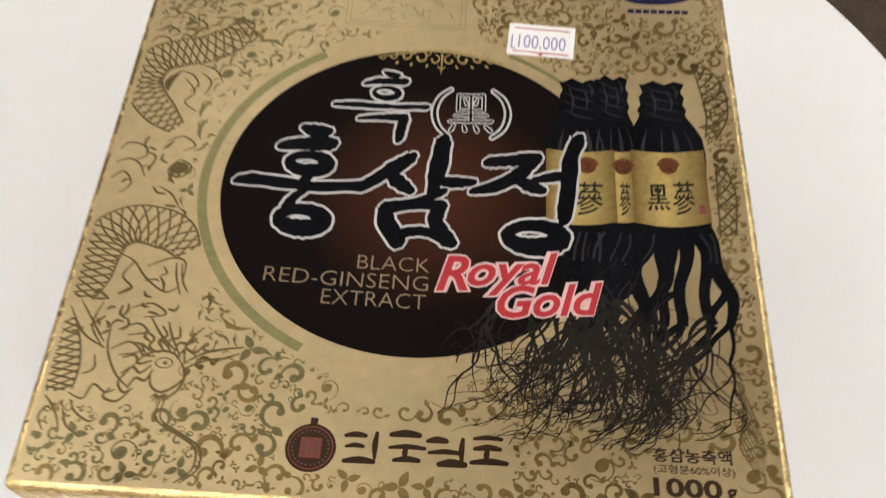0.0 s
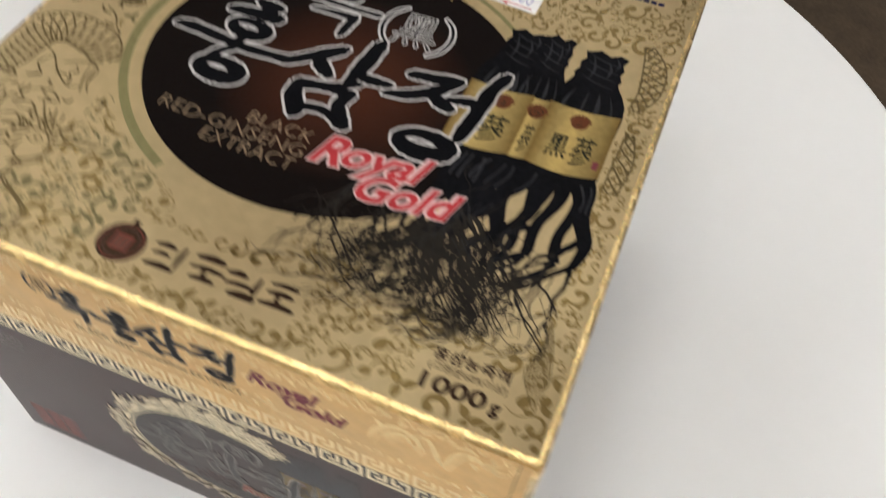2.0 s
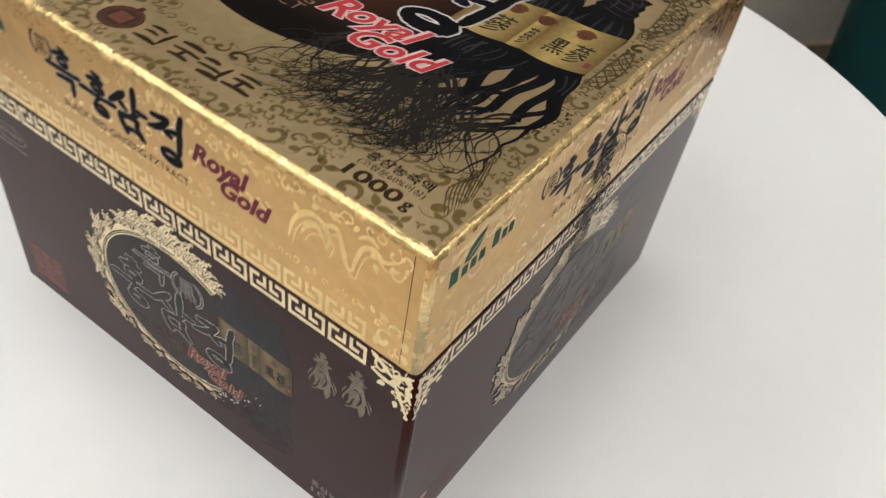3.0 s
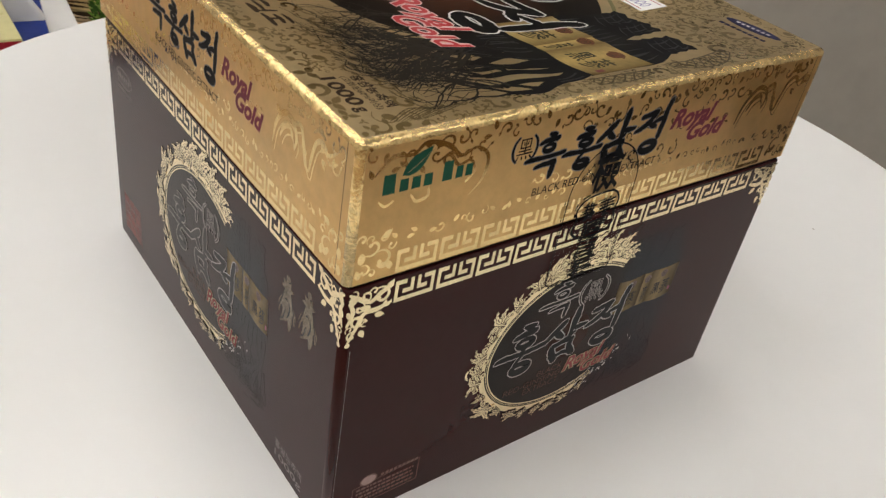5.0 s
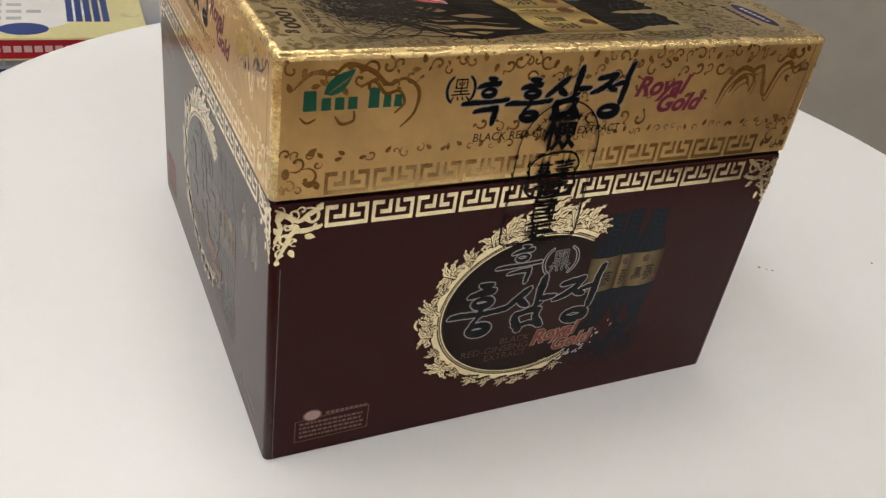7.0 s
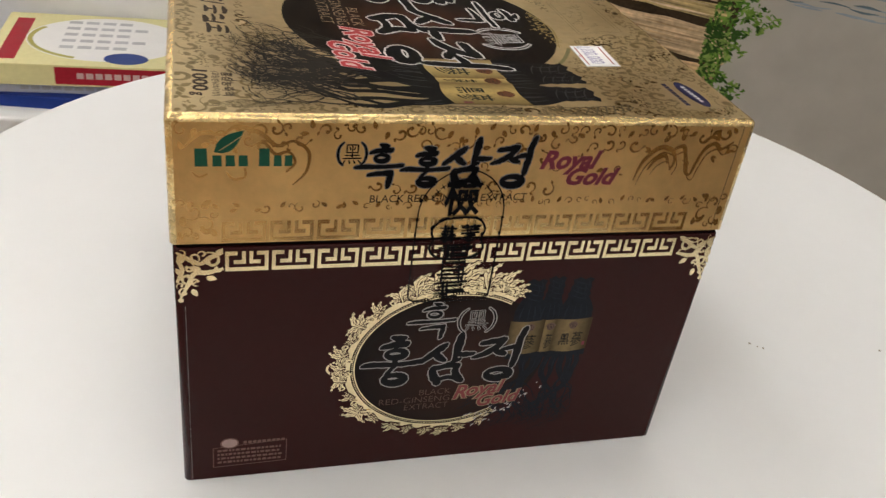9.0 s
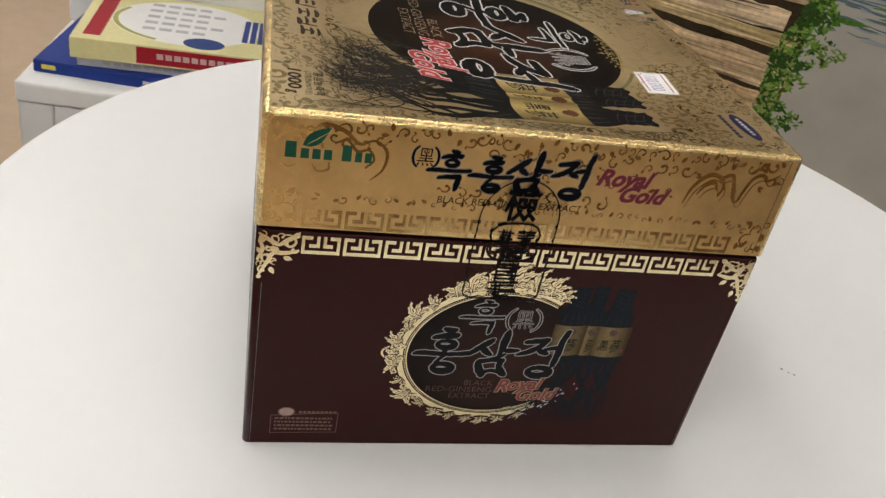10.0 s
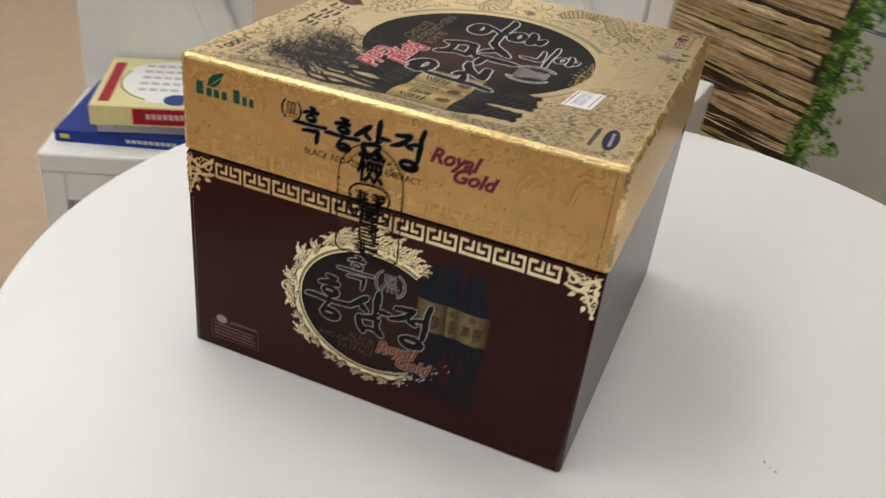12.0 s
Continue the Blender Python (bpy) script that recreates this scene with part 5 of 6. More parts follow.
def base_face(place, width, front):
    half = width / 2
    key = Print(1)
    n = int((width - 26) / 14.7)
    w = (width - 32) / n
    for i in range(n):
        key_unit(key, -half + 16 + i * w, 95.4, w, 7.6)
    for sx in (-1, 1):
        curl(key, sx * (half - 11.5), 99.6, 3.6, 1.0 if sx > 0 else 2.1, sx, 0.32)
        curl(key, sx * (half - 4.2), 93.2, 3.0, 3.4 if sx > 0 else 6.0, sx, 0.34)
        curl(key, sx * (half - 2.8), 87.6, 2.0, 2.2 if sx > 0 else 1.0, -sx, 0.4)
        curl(key, sx * (half - 6.2), 101, 2.2, 5.0, -sx, 0.36)
        drop_leaf(key, sx * (half - 8.5), 95.8, 4.4, 2.4, 0.5 if sx > 0 else 2.6)
        drop_leaf(key, sx * (half - 2.4), 99, 4.0, 2.6, 1.6)
        key.ellipse(sx * (half - 1.8), 84.6, 0.9, 0.9, 0, 10)
        for line in ([(15, 96.4, 1.0), (10.5, 95.2, 1.8), (6.4, 95.0, 1.6), (4.4, 91.0, 1.5), (1.8, 85.6, 0.8)], [(15, 102.4, 0.9), (11.5, 101, 1.8), (8.0, 98.6, 1.4), (4.0, 101, 1.6), (1.2, 103, 0.8)],
                     [(1.2, 100, 0.8), (2.6, 96.6, 1.6), (1.0, 92.0, 1.0)]):
            key.stroke([(sx * (half - dx), dy, w2) for dx, dy, w2 in line], 0, 4)
        for dx, dy, sz, tn in ((13.5, 96.6, 1.7, 0.4), (9.0, 102.2, 1.6, 3.5), (2.6, 102.6, 1.5, 2.0), (6.8, 91.8, 1.8, 5.0), (4.6, 97.2, 2.0, 1.0), (1.9, 90.4, 1.4, 4.0)):
            curl(key, sx * (half - dx), dy, sz, tn, sx, 0.42)
        for dx, dy, ln, tn in ((13, 101.6, 3.6, 2.4), (10.0, 93.6, 3.6, 3.6), (5.6, 89.0, 3.4, 4.4), (2.0, 94.6, 3.0, 1.2), (7.4, 98.4, 3.4, 0.8)):
            drop_leaf(key, sx * (half - dx), dy, ln, ln * 0.6, tn if sx > 0 else 3.14 - tn)
    key.put("key_border", place, pale_gold, base, "pale gold key border")
    if not front:
        crease = Print(1)
        crease.stroke([(-half + 2.9, 1.0, 0.16), (-half + 3.1, 82, 0.16)], 0, 2, caps=False)
        crease.put("fold_line", place, grey_ink, base, "thin pale fold line")
    cx, cy = (0.0, 51.0)
    face_disc = Print(1)
    face_disc.ellipse(cx, cy, 38, 32, 0, 90)
    face_disc.put("medallion", place, disc_front if front else disc_side, base, "dark oval medallion")
    leaves, cuts = Print(2, 9000), Print(2, 9000)
    wreath(leaves, cuts, cx, cy, 37.2, 31.2)
    leaves.put("wreath", place, pale_gold, base, "pale gold acanthus wreath")
    cuts.put("wreath_shading", place, maroon, base)
    b2, s2, m2, i2, e2, f2, g2 = Print(3), Print(5.6), Print(8.2), Print(9.2), Print(10.2), Print(4.4), Print(11.2)
    b2.poly([(22, 50), (55, 50), (55, 64), (22, 64)])
    for k, (x0, x1, top, l0, l1, full) in enumerate(((31, 42, 88, 34, 41, False), (22, 35, 87, 21.5, 35.5, False), (40, 54, 87, 40, 55, True))):
        bt, lb = Print(3.2 + 0.5 * k), Print(6.8 + 0.4 * k)
        bottle(bt, s2, x0, x1, 64, top, 1.0 - k)
        bottle_label(lb, m2, i2, e2, l0, l1, 53, 68.3, full)
        bt.put("bottle_picture", place, bottle_dim, base, "printed dark bottle")
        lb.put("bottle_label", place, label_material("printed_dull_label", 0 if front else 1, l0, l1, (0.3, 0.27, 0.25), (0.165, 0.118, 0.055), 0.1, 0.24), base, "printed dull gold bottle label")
    roots(b2, f2, s2, 40, 50, 28, random.Random(3), 9, 30, 0.52)
    rnd = random.Random(9)
    for k in range(44):
        t = rnd.random()
        x, y = 12 + 24 * t + rnd.gauss(0, 1.6), 20 + 14 * t * t + rnd.gauss(0, 2.2)
        a = rnd.uniform(0.1, 1.2)
        d = rnd.uniform(0.6, 2.2)
        g2.stroke([(x, y, 0.18), (x + 0.5 * d * math.cos(a), y + 0.5 * d * math.sin(a) + 0.2, 0.42), (x + d * math.cos(a), y + d * math.sin(a), 0.12)], 0, 2, caps=False)
    b2.put("root_mass", place, bottle_dim, base, "printed mass of dark roots")
    s2.put("bottle_gloss", place, bottle_dim_shine, base)
    m2.put("label_emblem", place, dim_ink, base)
    i2.put("label_lettering", place, black_ink, base)
    e2.put("label_seal", place, wine_ink, base)
    f2.put("root_picture", place, bottle_dim, base, "printed tangle of fine roots")
    g2.put("root_glints", place, white_ink, base, "pale flecks along the printed roots")
    medallion(place, base, 0.575, -1.5, 52.0, 12.4, lacquer_black, lacquer_grey, dim_ink, material("lacquered_red_ink", (0.19, 0.048, 0.05), 0.22, spec=0.115, rough_vary=0.015), tan_ink, dim_ink)
    note = Print(1)
    if front:
        for body, y in (("홍삼농축액", 9), ("1000g", 3.5)):
            note.text(body, 64, y, 20, 4.2, 0, 0, 0.01)
        note.put("weight_lettering", place, grey_ink, base, "grey weight lettering")
        stamp = Print(1)
        for k in range(3):
            for j in range(4):
                x, y = -90 + 6.4 * k, 7 + 4.7 * j
                stamp.poly([(x, y), (x + 5.6, y), (x + 5.6, y + 4.0), (x, y + 4.0)])
        stamp.poly([(-90.8, 6), (-90.2, 6), (-90.2, 26.4), (-90.8, 26.4)])
        stamp.poly([(-70.8, 6), (-70.2, 6), (-70.2, 26.4), (-70.8, 26.4)])
        stamp.put("red_stamp", place, stamp_ink, base, "faded red square stamp")
        little_roots(place, base, ((67.2, 75.5), (80.6, 78.5)), 1.75, 1, lacquer_khaki, lacquer_khaki, lacquer_khaki, lacquer_khaki, lacquer_black)
        sheen = Print(1)
        sheen.ring(-80, 85, 9, 3.6, 0.5, steps=40)
        for k in range(6):
            sheen.poly([(-87 + 2.4 * k, 84.2), (-85.6 + 2.4 * k, 84.2), (-85.6 + 2.4 * k, 86.2), (-87 + 2.4 * k, 86.2)])
        sheen.poly([(-88, 79), (-72, 79), (-72, 79.8), (-88, 79.8)])
        sheen.put("grey_oval_mark", place, grey_ink, base, "thin grey oval mark")
    else:
        note.stroke([(-87, 6.2, 0.3), (-60, 6.8, 0.3)], 0, 1)
        note.stroke([(-87, 16.0, 0.3), (-60, 17.8, 0.3)], 0, 1)
        note.stroke([(-87, 6.2, 0.3), (-87, 16.0, 0.3)], 0, 1)
        note.stroke([(-60, 6.8, 0.3), (-60, 17.8, 0.3)], 0, 1)
        note.ring(-81, 18.0, 3.2, 2.4, 0.5, steps=24)
        for k in range(9):
            x = -76 + 1.75 * k
            note.poly([(x, 17.2), (x + 1.3, 17.3), (x + 1.3, 18.6), (x, 18.5)])
        for r in range(4):
            x = -85.5
            while x < -62.5:
                d = rng.uniform(0.7, 1.9)
                note.poly([(x, 7.9 + 2.0 * r), (x + d, 7.95 + 2.0 * r), (x + d, 9.0 + 2.0 * r), (x, 8.95 + 2.0 * r)])
                x += d + 0.45
        note.put("notice_print", place, dim_note, base, "small framed pinkish notice")
        mark = Print(1.6)
        mark.ellipse(-81, 18.0, 2.9, 2.1, 0, 24)
        mark.put("notice_mark", place, material("notice_pink", (0.36, 0.25, 0.23), 0.45), base)


little_roots(ON_TOP, lid, ((-56.8, 86.6), (-46.8, 86.2)), 1.36, 3, white_ink, tan_ink, green_ink, dull_red_ink, brown_ink)
stamp_ink = material("faded_stamp_ink", (0.19, 0.085, 0.075), 0.45, 0, vary=0.4, scale=120)
dim_note = material("dim_note_ink", (0.14, 0.075, 0.062), 0.45, 0)
lid_face(ON_LID_FRONT, 200, -1.8)
lid_face(ON_LID_SIDE, 195.4, 0.0)
base_face(ON_BASE_FRONT, 200, True)
base_face(ON_BASE_SIDE, 195.4, False)

# ---- clear seal sticker across the seam ----
seal_sticker = thing("seal_sticker", HALF_X, -0.002, 0.105, 0, "clear arched seal sticker printed in black across the seam", "sticker")
ON_SEAL = face_frame((0, 0.95, 0), (0, 0, 1.065), (1, 0, 0), (0.0004, -0.0009, -0.1087))
film = Print(0)
film.poly([(-18.5, 79.5), (14, 79.5), (14.5, 112)] + [(-2 + 16.5 * math.cos(radians(a)), 114 + 17 * math.sin(radians(a))) for a in range(0, 181, 15)] + [(-18.5, 112)])
clear = bpy.data.materials.new("clear_film")
clear.use_nodes = True
cn = clear.node_tree
cn.nodes.remove(cn.nodes["Principled BSDF"])
tr, gl, mx = cn.nodes.new("ShaderNodeBsdfTransparent"), cn.nodes.new("ShaderNodeBsdfGlossy"), cn.nodes.new("ShaderNodeMixShader")
tr.inputs["Color"].default_value = (0.99, 0.985, 0.975, 1)
gl.inputs["Roughness"].default_value = 0.15
mx.inputs["Fac"].default_value = 0.012
for a, b in ((tr.outputs[0], mx.inputs[1]), (gl.outputs[0], mx.inputs[2]), (mx.outputs[0], cn.nodes["Material Output"].inputs["Surface"])):
    cn.links.new(a, b)
film.put("film", ON_SEAL, clear, seal_sticker, "clear glossy film")
arch = Print(1)
arch.stroke([(-18, 84, 0.5), (-18, 112, 0.5)] + [(-2 + 16 * math.cos(radians(a)), 114 + 16.5 * math.sin(radians(a)), 0.5) for a in range(165, 0, -15)] + [(14, 112, 0.5), (14, 84, 0.5)], 0, 3)
arch.stroke([(-18, 84, 0.5), (-16, 80.5, 0.5), (-2, 80, 0.5), (12, 80.5, 0.5), (14, 84, 0.5)], 0, 5)
arch.stroke([(-11, 105, 0.8), (-12, 109, 0.8), (-7.5, 112.6, 0.8), (4, 113, 0.8), (8, 109, 0.8), (7, 105, 0.8), (8.5, 101, 0.8), (4, 97.5, 0.8), (-7.5, 97.5, 0.8), (-12, 101, 0.8), (-11, 105, 0.8)], 0, 3)
for k, (sx, deg) in enumerate(((-1, 150), (-1, 139), (-1, 128), (-1, 117), (1, 62), (1, 51), (1, 40), (1, 29))):
    a = radians(deg)
    x, y = -2 + 13 * math.cos(a), 114 + 13.4 * math.sin(a)
    arch.stroke([(x - 0.8, y - 0.6, 0.35), (x + 0.8, y + 0.5, 0.35)], 0, 2)
    arch.stroke([(x - 0.5, y + 0.7, 0.35), (x + 0.6, y - 0.7, 0.35)], 0, 2)
arch.put("seal_outline", ON_SEAL, black_ink, seal_sticker, "thin black arch and shield")
chars = Print(1.4)
chars.text("檢", -9.0, 113.8, 13.5, 15.6, 0, 0, 0.02)
crnd = random.Random(13)
for cx2, cy2, w2, h2 in ((-6, 107, 7, 6), (2.5, 107, 7, 6), (-2, 100.5, 13, 5), (-2, 92.5, 14, 8), (-2, 84.5, 13, 7)):
    for k in range(5):
        y = cy2 - h2 / 2 + h2 * (k + 0.5) / 5
        d = w2 * crnd.uniform(0.25, 0.5)
        chars.stroke([(cx2 - d, y, 0.5), (cx2 + d, y + crnd.uniform(-0.5, 0.8), 0.8)], 0, 2)
    for k in range(3):
        x = cx2 + w2 * crnd.uniform(-0.35, 0.35)
        chars.stroke([(x, cy2 + h2 / 2, 0.5), (x + crnd.uniform(-1, 1), cy2 - h2 / 2, 0.7)], 0, 2)
chars.put("seal_lettering", ON_SEAL, black_ink, seal_sticker, "black seal characters")

# ---- price sticker on the lid ----
price_sticker = thing("price_sticker", 0.0347, 0.0642, LID_TOP - sag(0.0347, 0.0642)[0] + 0.0002, 0, "small white price sticker with red border lines", "sticker")
tip = sag(0.0347, 0.0642)[1]
price_sticker.matrix_basis = price_sticker.matrix_basis @ Vector((0, 0, 1)).rotation_difference(tip).to_matrix().to_4x4() @ Matrix.Rotation(radians(-4), 4, "Z")
part("paper", box_bm(-0.0115, 0.0115, -0.0068, 0.0068, 0.0, 0.0003, 0.00005, 1), paper_white, price_sticker)
flat = face_frame((1, 0, 0), (0, 1, 0), (0, 0, 1), (0, 0, 0.0003))
pr, pl = Print(1), Print(1)
pr.text("100.000", -7.8, -3.8, 16.4, 5.8, 0, 0, 0.0)
pr.poly([(-9.8, -4.4), (-8.6, -4.4), (-8.6, -3.9), (-9.8, -3.9)])
pr.poly([(-10.3, -4.4), (-9.8, -4.4), (-9.8, 1.6), (-10.3, 1.6)])
pl.poly([(-9.6, 4.6), (9.8, 4.6), (9.8, 5.1), (-9.6, 5.1)])
pl.poly([(-9.6, -5.6), (9.8, -5.6), (9.8, -5.1), (-9.6, -5.1)])
pl.fan((0.2, -5.9), [(1.2, -6.6), (0.2, -5.4), (-0.8, -6.6)])
pr.put("price_digits", flat, material("price_ink", (0.28, 0.25, 0.42), 0.5), price_sticker)
pl.put("border_line", flat, red_ink, price_sticker)


# ---- printed wall mural: boardwalk, grass edge and pond ----
MURAL_AZ, MURAL_D = 145.0, 1.10
mn = Vector((math.cos(radians(MURAL_AZ)), math.sin(radians(MURAL_AZ)), 0))
mt = Vector((-mn.y, mn.x, 0))
S0, S1, Z0, Z1 = -1.55, 0.87, FLOOR_Z, 1.2
mural = thing("wall_mural", mn.x * MURAL_D, mn.y * MURAL_D, 0, 0, "large printed wall mural of boardwalk, grass and grey pond", "mural")
ON_MURAL = face_frame(mt, (0, 0, 1), -mn, (0, 0, 0))
pond_mat = material("pond_print", (0.41, 0.385, 0.34), 0.45, 0, vary=0.07, scale=2.2)
bm = bmesh.new()
corners = [Vector((s, z, h)) for h in (0.0, -0.03) for s, z in ((S0, Z0), (S1, Z0), (S1, Z1), (S0, Z1))]
vs = [bm.verts.new(ON_MURAL @ c) for c in corners]
for f in ((0, 1, 2, 3), (7, 6, 5, 4), (0, 4, 5, 1), (1, 5, 6, 2), (2, 6, 7, 3), (3, 7, 4, 0)):
    bm.faces.new([vs[i] for i in f])
bmesh.ops.recalc_face_normals(bm, faces=bm.faces)
part("board", bm, pond_mat, mural, "mural board with grey pond print")


def edge_s(z):
    """Where the grass meets the boards, by height."""
    return -0.09 - 0.12 * (z + 0.2) + 0.006 * math.sin(z * 40)


FAR_EDGE, REPEAT_EDGE = 0.25, 0.59     # the boards end at the pond; a repeat past it fits the camera's last views


def streaked(name, color):
    """Wood print with fine streaks along the boards."""
    m = material(name, color, 0.5, 0, vary=0.3, scale=14)
    nt = m.node_tree
    turn, stretch, noise, mix = (nt.nodes.new(k) for k in ("ShaderNodeMapping", "ShaderNodeMapping", "ShaderNodeTexNoise", "ShaderNodeVectorMath"))
    turn.inputs["Rotation"].default_value = (0, 0, -radians(MURAL_AZ + 90))
    stretch.inputs["Scale"].default_value = (7, 1, 160)
    noise.inputs["Scale"].default_value, noise.inputs["Detail"].default_value = 1.0, 5
    mix.operation = "SCALE"
    swing = nt.nodes.new("ShaderNodeMapRange")
    swing.inputs["From Min"].default_value, swing.inputs["From Max"].default_value = 0.3, 0.68
    swing.inputs["To Min"].default_value, swing.inputs["To Max"].default_value = 0.3, 1.6
    p = nt.nodes["Principled BSDF"]
    old = p.inputs["Base Color"].links[0].from_socket
    tc = nt.nodes.new("ShaderNodeTexCoord")
    for a, b in ((tc.outputs["Object"], turn.inputs["Vector"]), (turn.outputs[0], stretch.inputs["Vector"]), (stretch.outputs[0], noise.inputs["Vector"]),
                 (noise.outputs["Fac"], swing.inputs["Value"]), (swing.outputs[0], mix.inputs["Scale"]), (old, mix.inputs[0]), (mix.outputs[0], p.inputs["Base Color"])):
        nt.links.new(a, b)
    return m


plank_mats = [streaked("plank_print", c) for c in ((0.40, 0.275, 0.15), (0.50, 0.365, 0.22), (0.31, 0.205, 0.11), (0.56, 0.43, 0.28), (0.40, 0.30, 0.14))]
dark_print = material("dark_print", (0.040, 0.026, 0.015), 0.5, 0, vary=0.4, scale=20)
mrnd = random.Random(21)


def boardwalk(shift, left):
    """A stretch of printed boards from the grass edge to the end left (mm), with dark gaps and grain."""
    shade = Print(8)
    rim = [(1000 * (edge_s(-0.7 + 0.1 * i) + shift - 0.022), -700 + 100 * i) for i in range(15)]
    for (s0, z0), (s1, z1) in zip(rim, rim[1:]):
        shade.poly([(s0, z0), (left, z0), (left, z1), (s1, z1)])
    shade.put("boardwalk_shade", ON_MURAL, dark_print, mural, "dark printed ground under the boards")
    z = -690.0
    while z < 640:
        h = mrnd.choice((16, 24, 30, 38, 50)) * mrnd.uniform(0.85, 1.15)
        s_end = 1000 * (edge_s(z / 1000) + shift) + mrnd.uniform(-24, 30)
        tilt = mrnd.uniform(-0.03, 0.03)
        slab = Print(14, lim=(-1500, left, -700, 690))
        n = 14
        lo = [(s_end + (left - s_end) * i / n, z + tilt * (left - s_end) * i / n + mrnd.uniform(-1.6, 1.6)) for i in range(n + 1)]
        hi = [(s_end + mrnd.uniform(-3, 3) + (left - s_end) * i / n, z + h + tilt * (left - s_end) * i / n + mrnd.uniform(-2.4, 2.4)) for i in range(n + 1)]
        slab.poly(lo + hi[::-1])
        slab.put("plank_print", ON_MURAL, mrnd.choice(plank_mats), mural)
        grain = Print(20, lim=(-1500, left, -700, 690))
        for k in range(9):
            a = s_end + mrnd.uniform(0, 0.75) * (left - s_end)
            d = mrnd.uniform(60, 230)
            y = z + mrnd.uniform(0.1, 0.9) * h
            grain.stroke([(a, y, 0.6), (a + d * 0.5, y + mrnd.uniform(-3, 3) + tilt * d * 0.5, mrnd.uniform(0.8, 4.6)), (min(a + d, left), y + tilt * d, 0.6)], 0, 3, caps=False)
        grain.put("grain_print", ON_MURAL, dark_print if mrnd.random() < 0.45 else mrnd.choice(plank_mats), mural)
        z += h + mrnd.choice((1.5, 3, 4, 6, 14))


boardwalk(0.0, 1000 * FAR_EDGE)
boardwalk(REPEAT_EDGE, 860.0)
grass_mats = [material("grass_print", c, 0.5, 0, vary=0.4, scale=30) for c in ((0.075, 0.17, 0.022), (0.14, 0.25, 0.04), (0.03, 0.075, 0.015), (0.20, 0.30, 0.07))]
tufts = [Print(26 + 3 * k) for k in range(4)]
for n in range(9000):
    z = mrnd.uniform(-700, 640)
    e = 1000 * edge_s(z / 1000) + (1000 * REPEAT_EDGE if n % 2 else 0)
    wide = 34 + 12 * math.sin(z * 0.045 + n % 2) + 8 * math.sin(z * 0.11)
    clump = math.sin(z * 0.16) + math.sin(z * 0.071 + 2)
    s = e + 12 - min(abs(mrnd.gauss(0, 1)), mrnd.uniform(1.5, 1.9)) * wide
    k = mrnd.choices((0, 1, 2, 3), (5, 3 + clump, 6 if s > e - 10 or clump < -0.8 else 2.5, 1.2 + 0.8 * clump if clump > -1 else 0.4))[0]
    r = mrnd.uniform(1.6, 4.2) if n % 5 else mrnd.uniform(5, 11)
    a0 = mrnd.uniform(0, 6.28)
    if n % 5:
        tufts[k].ellipse(s, z, r * 1.6, r * mrnd.uniform(0.35, 0.8), mrnd.uniform(0, 180), 7)
    else:
        tufts[k].fan((s, z), [(s + r * (0.6 + 0.4 * math.sin(3 * q + n)) * math.cos(a0 + q * 0.7), z + r * (0.5 + 0.4 * math.cos(2 * q + n)) * math.sin(a0 + q * 0.7)) for q in range(9)])
for prn, m in zip(tufts, grass_mats):
    ob = prn.put("grass_print", ON_MURAL, m, mural, "printed grass tufts")
    ob["kind"] = "stuff"
ripple_mats = (material("ripple_blue", (0.27, 0.32, 0.36), 0.45, 0), material("ripple_dark", (0.10, 0.145, 0.17), 0.45, 0), grass_mats[0])
ripples = [Print(10 + 2 * k) for k in range(3)]
for n in range(1300):
    z = -66 + abs(mrnd.gauss(0, 1)) * 110
    s = mrnd.uniform(-900, 600)
    e = 1000 * edge_s(z / 1000)
    if e - 35 < s < 1000 * FAR_EDGE + 20 or s > 1000 * REPEAT_EDGE + e - 35:
        continue
    d = mrnd.uniform(14, 70)
    k = mrnd.choices((0, 1, 2), (4, 3, 10 if z > 0 else 0.3))[0]
    ripples[k].stroke([(s, z, 1), (s + d / 2, z + mrnd.uniform(-3, 3), mrnd.uniform(1.5, 5) * (2.2 if k == 2 else 1)), (s + d, z, 1)], 0, 3, caps=False)
for prn, m in zip(ripples, ripple_mats):
    ob = prn.put("ripple_print", ON_MURAL, m, mural, "printed ripples and tree reflections")
    ob["kind"] = "stuff"

# ---- dark floor sheets and teal bin beside the mural ----
# Dark sheet over the floor's shaded side; the shade is in its colour.
shaded_floor_mat = material("shaded_floor_pile", (0.085, 0.062, 0.043), 0.9, 0, vary=0.25, scale=20, bump=0.6, bump_scale=500, spec=0.1)
carpet = thing("carpet", mn.x * 0.5 - mt.x * 1.0, mn.y * 0.5 - mt.y * 1.0, FLOOR_Z, MURAL_AZ - 90, "dark brown short pile sheet over the floor's shaded side", "carpet")
# Unseen brown sheet, added so that the lid's polished pattern reflects something dark.
reflection_sheet = thing("carpet", 1.5, 1.72, FLOOR_Z, 0, "unseen mid brown sheet on the floor, added for reflections in the lid", "carpet")
part("sheet_surface", box_bm(-1.05, 1.05, -1.65, 1.65, 0.0, 0.003, 0.001), material("reflection_brown", (0.15, 0.092, 0.045), 0.9, 0, vary=0.2, scale=20, bump=0.5, bump_scale=500), reflection_sheet)
part("sheet_surface", box_bm(-0.55, 1.4, -0.85, 0.585, 0.0, 0.008, 0.003), shaded_floor_mat, carpet)

teal = material("teal_plastic", (0.016, 0.085, 0.092), 0.4, 0, vary=0.1, scale=12)
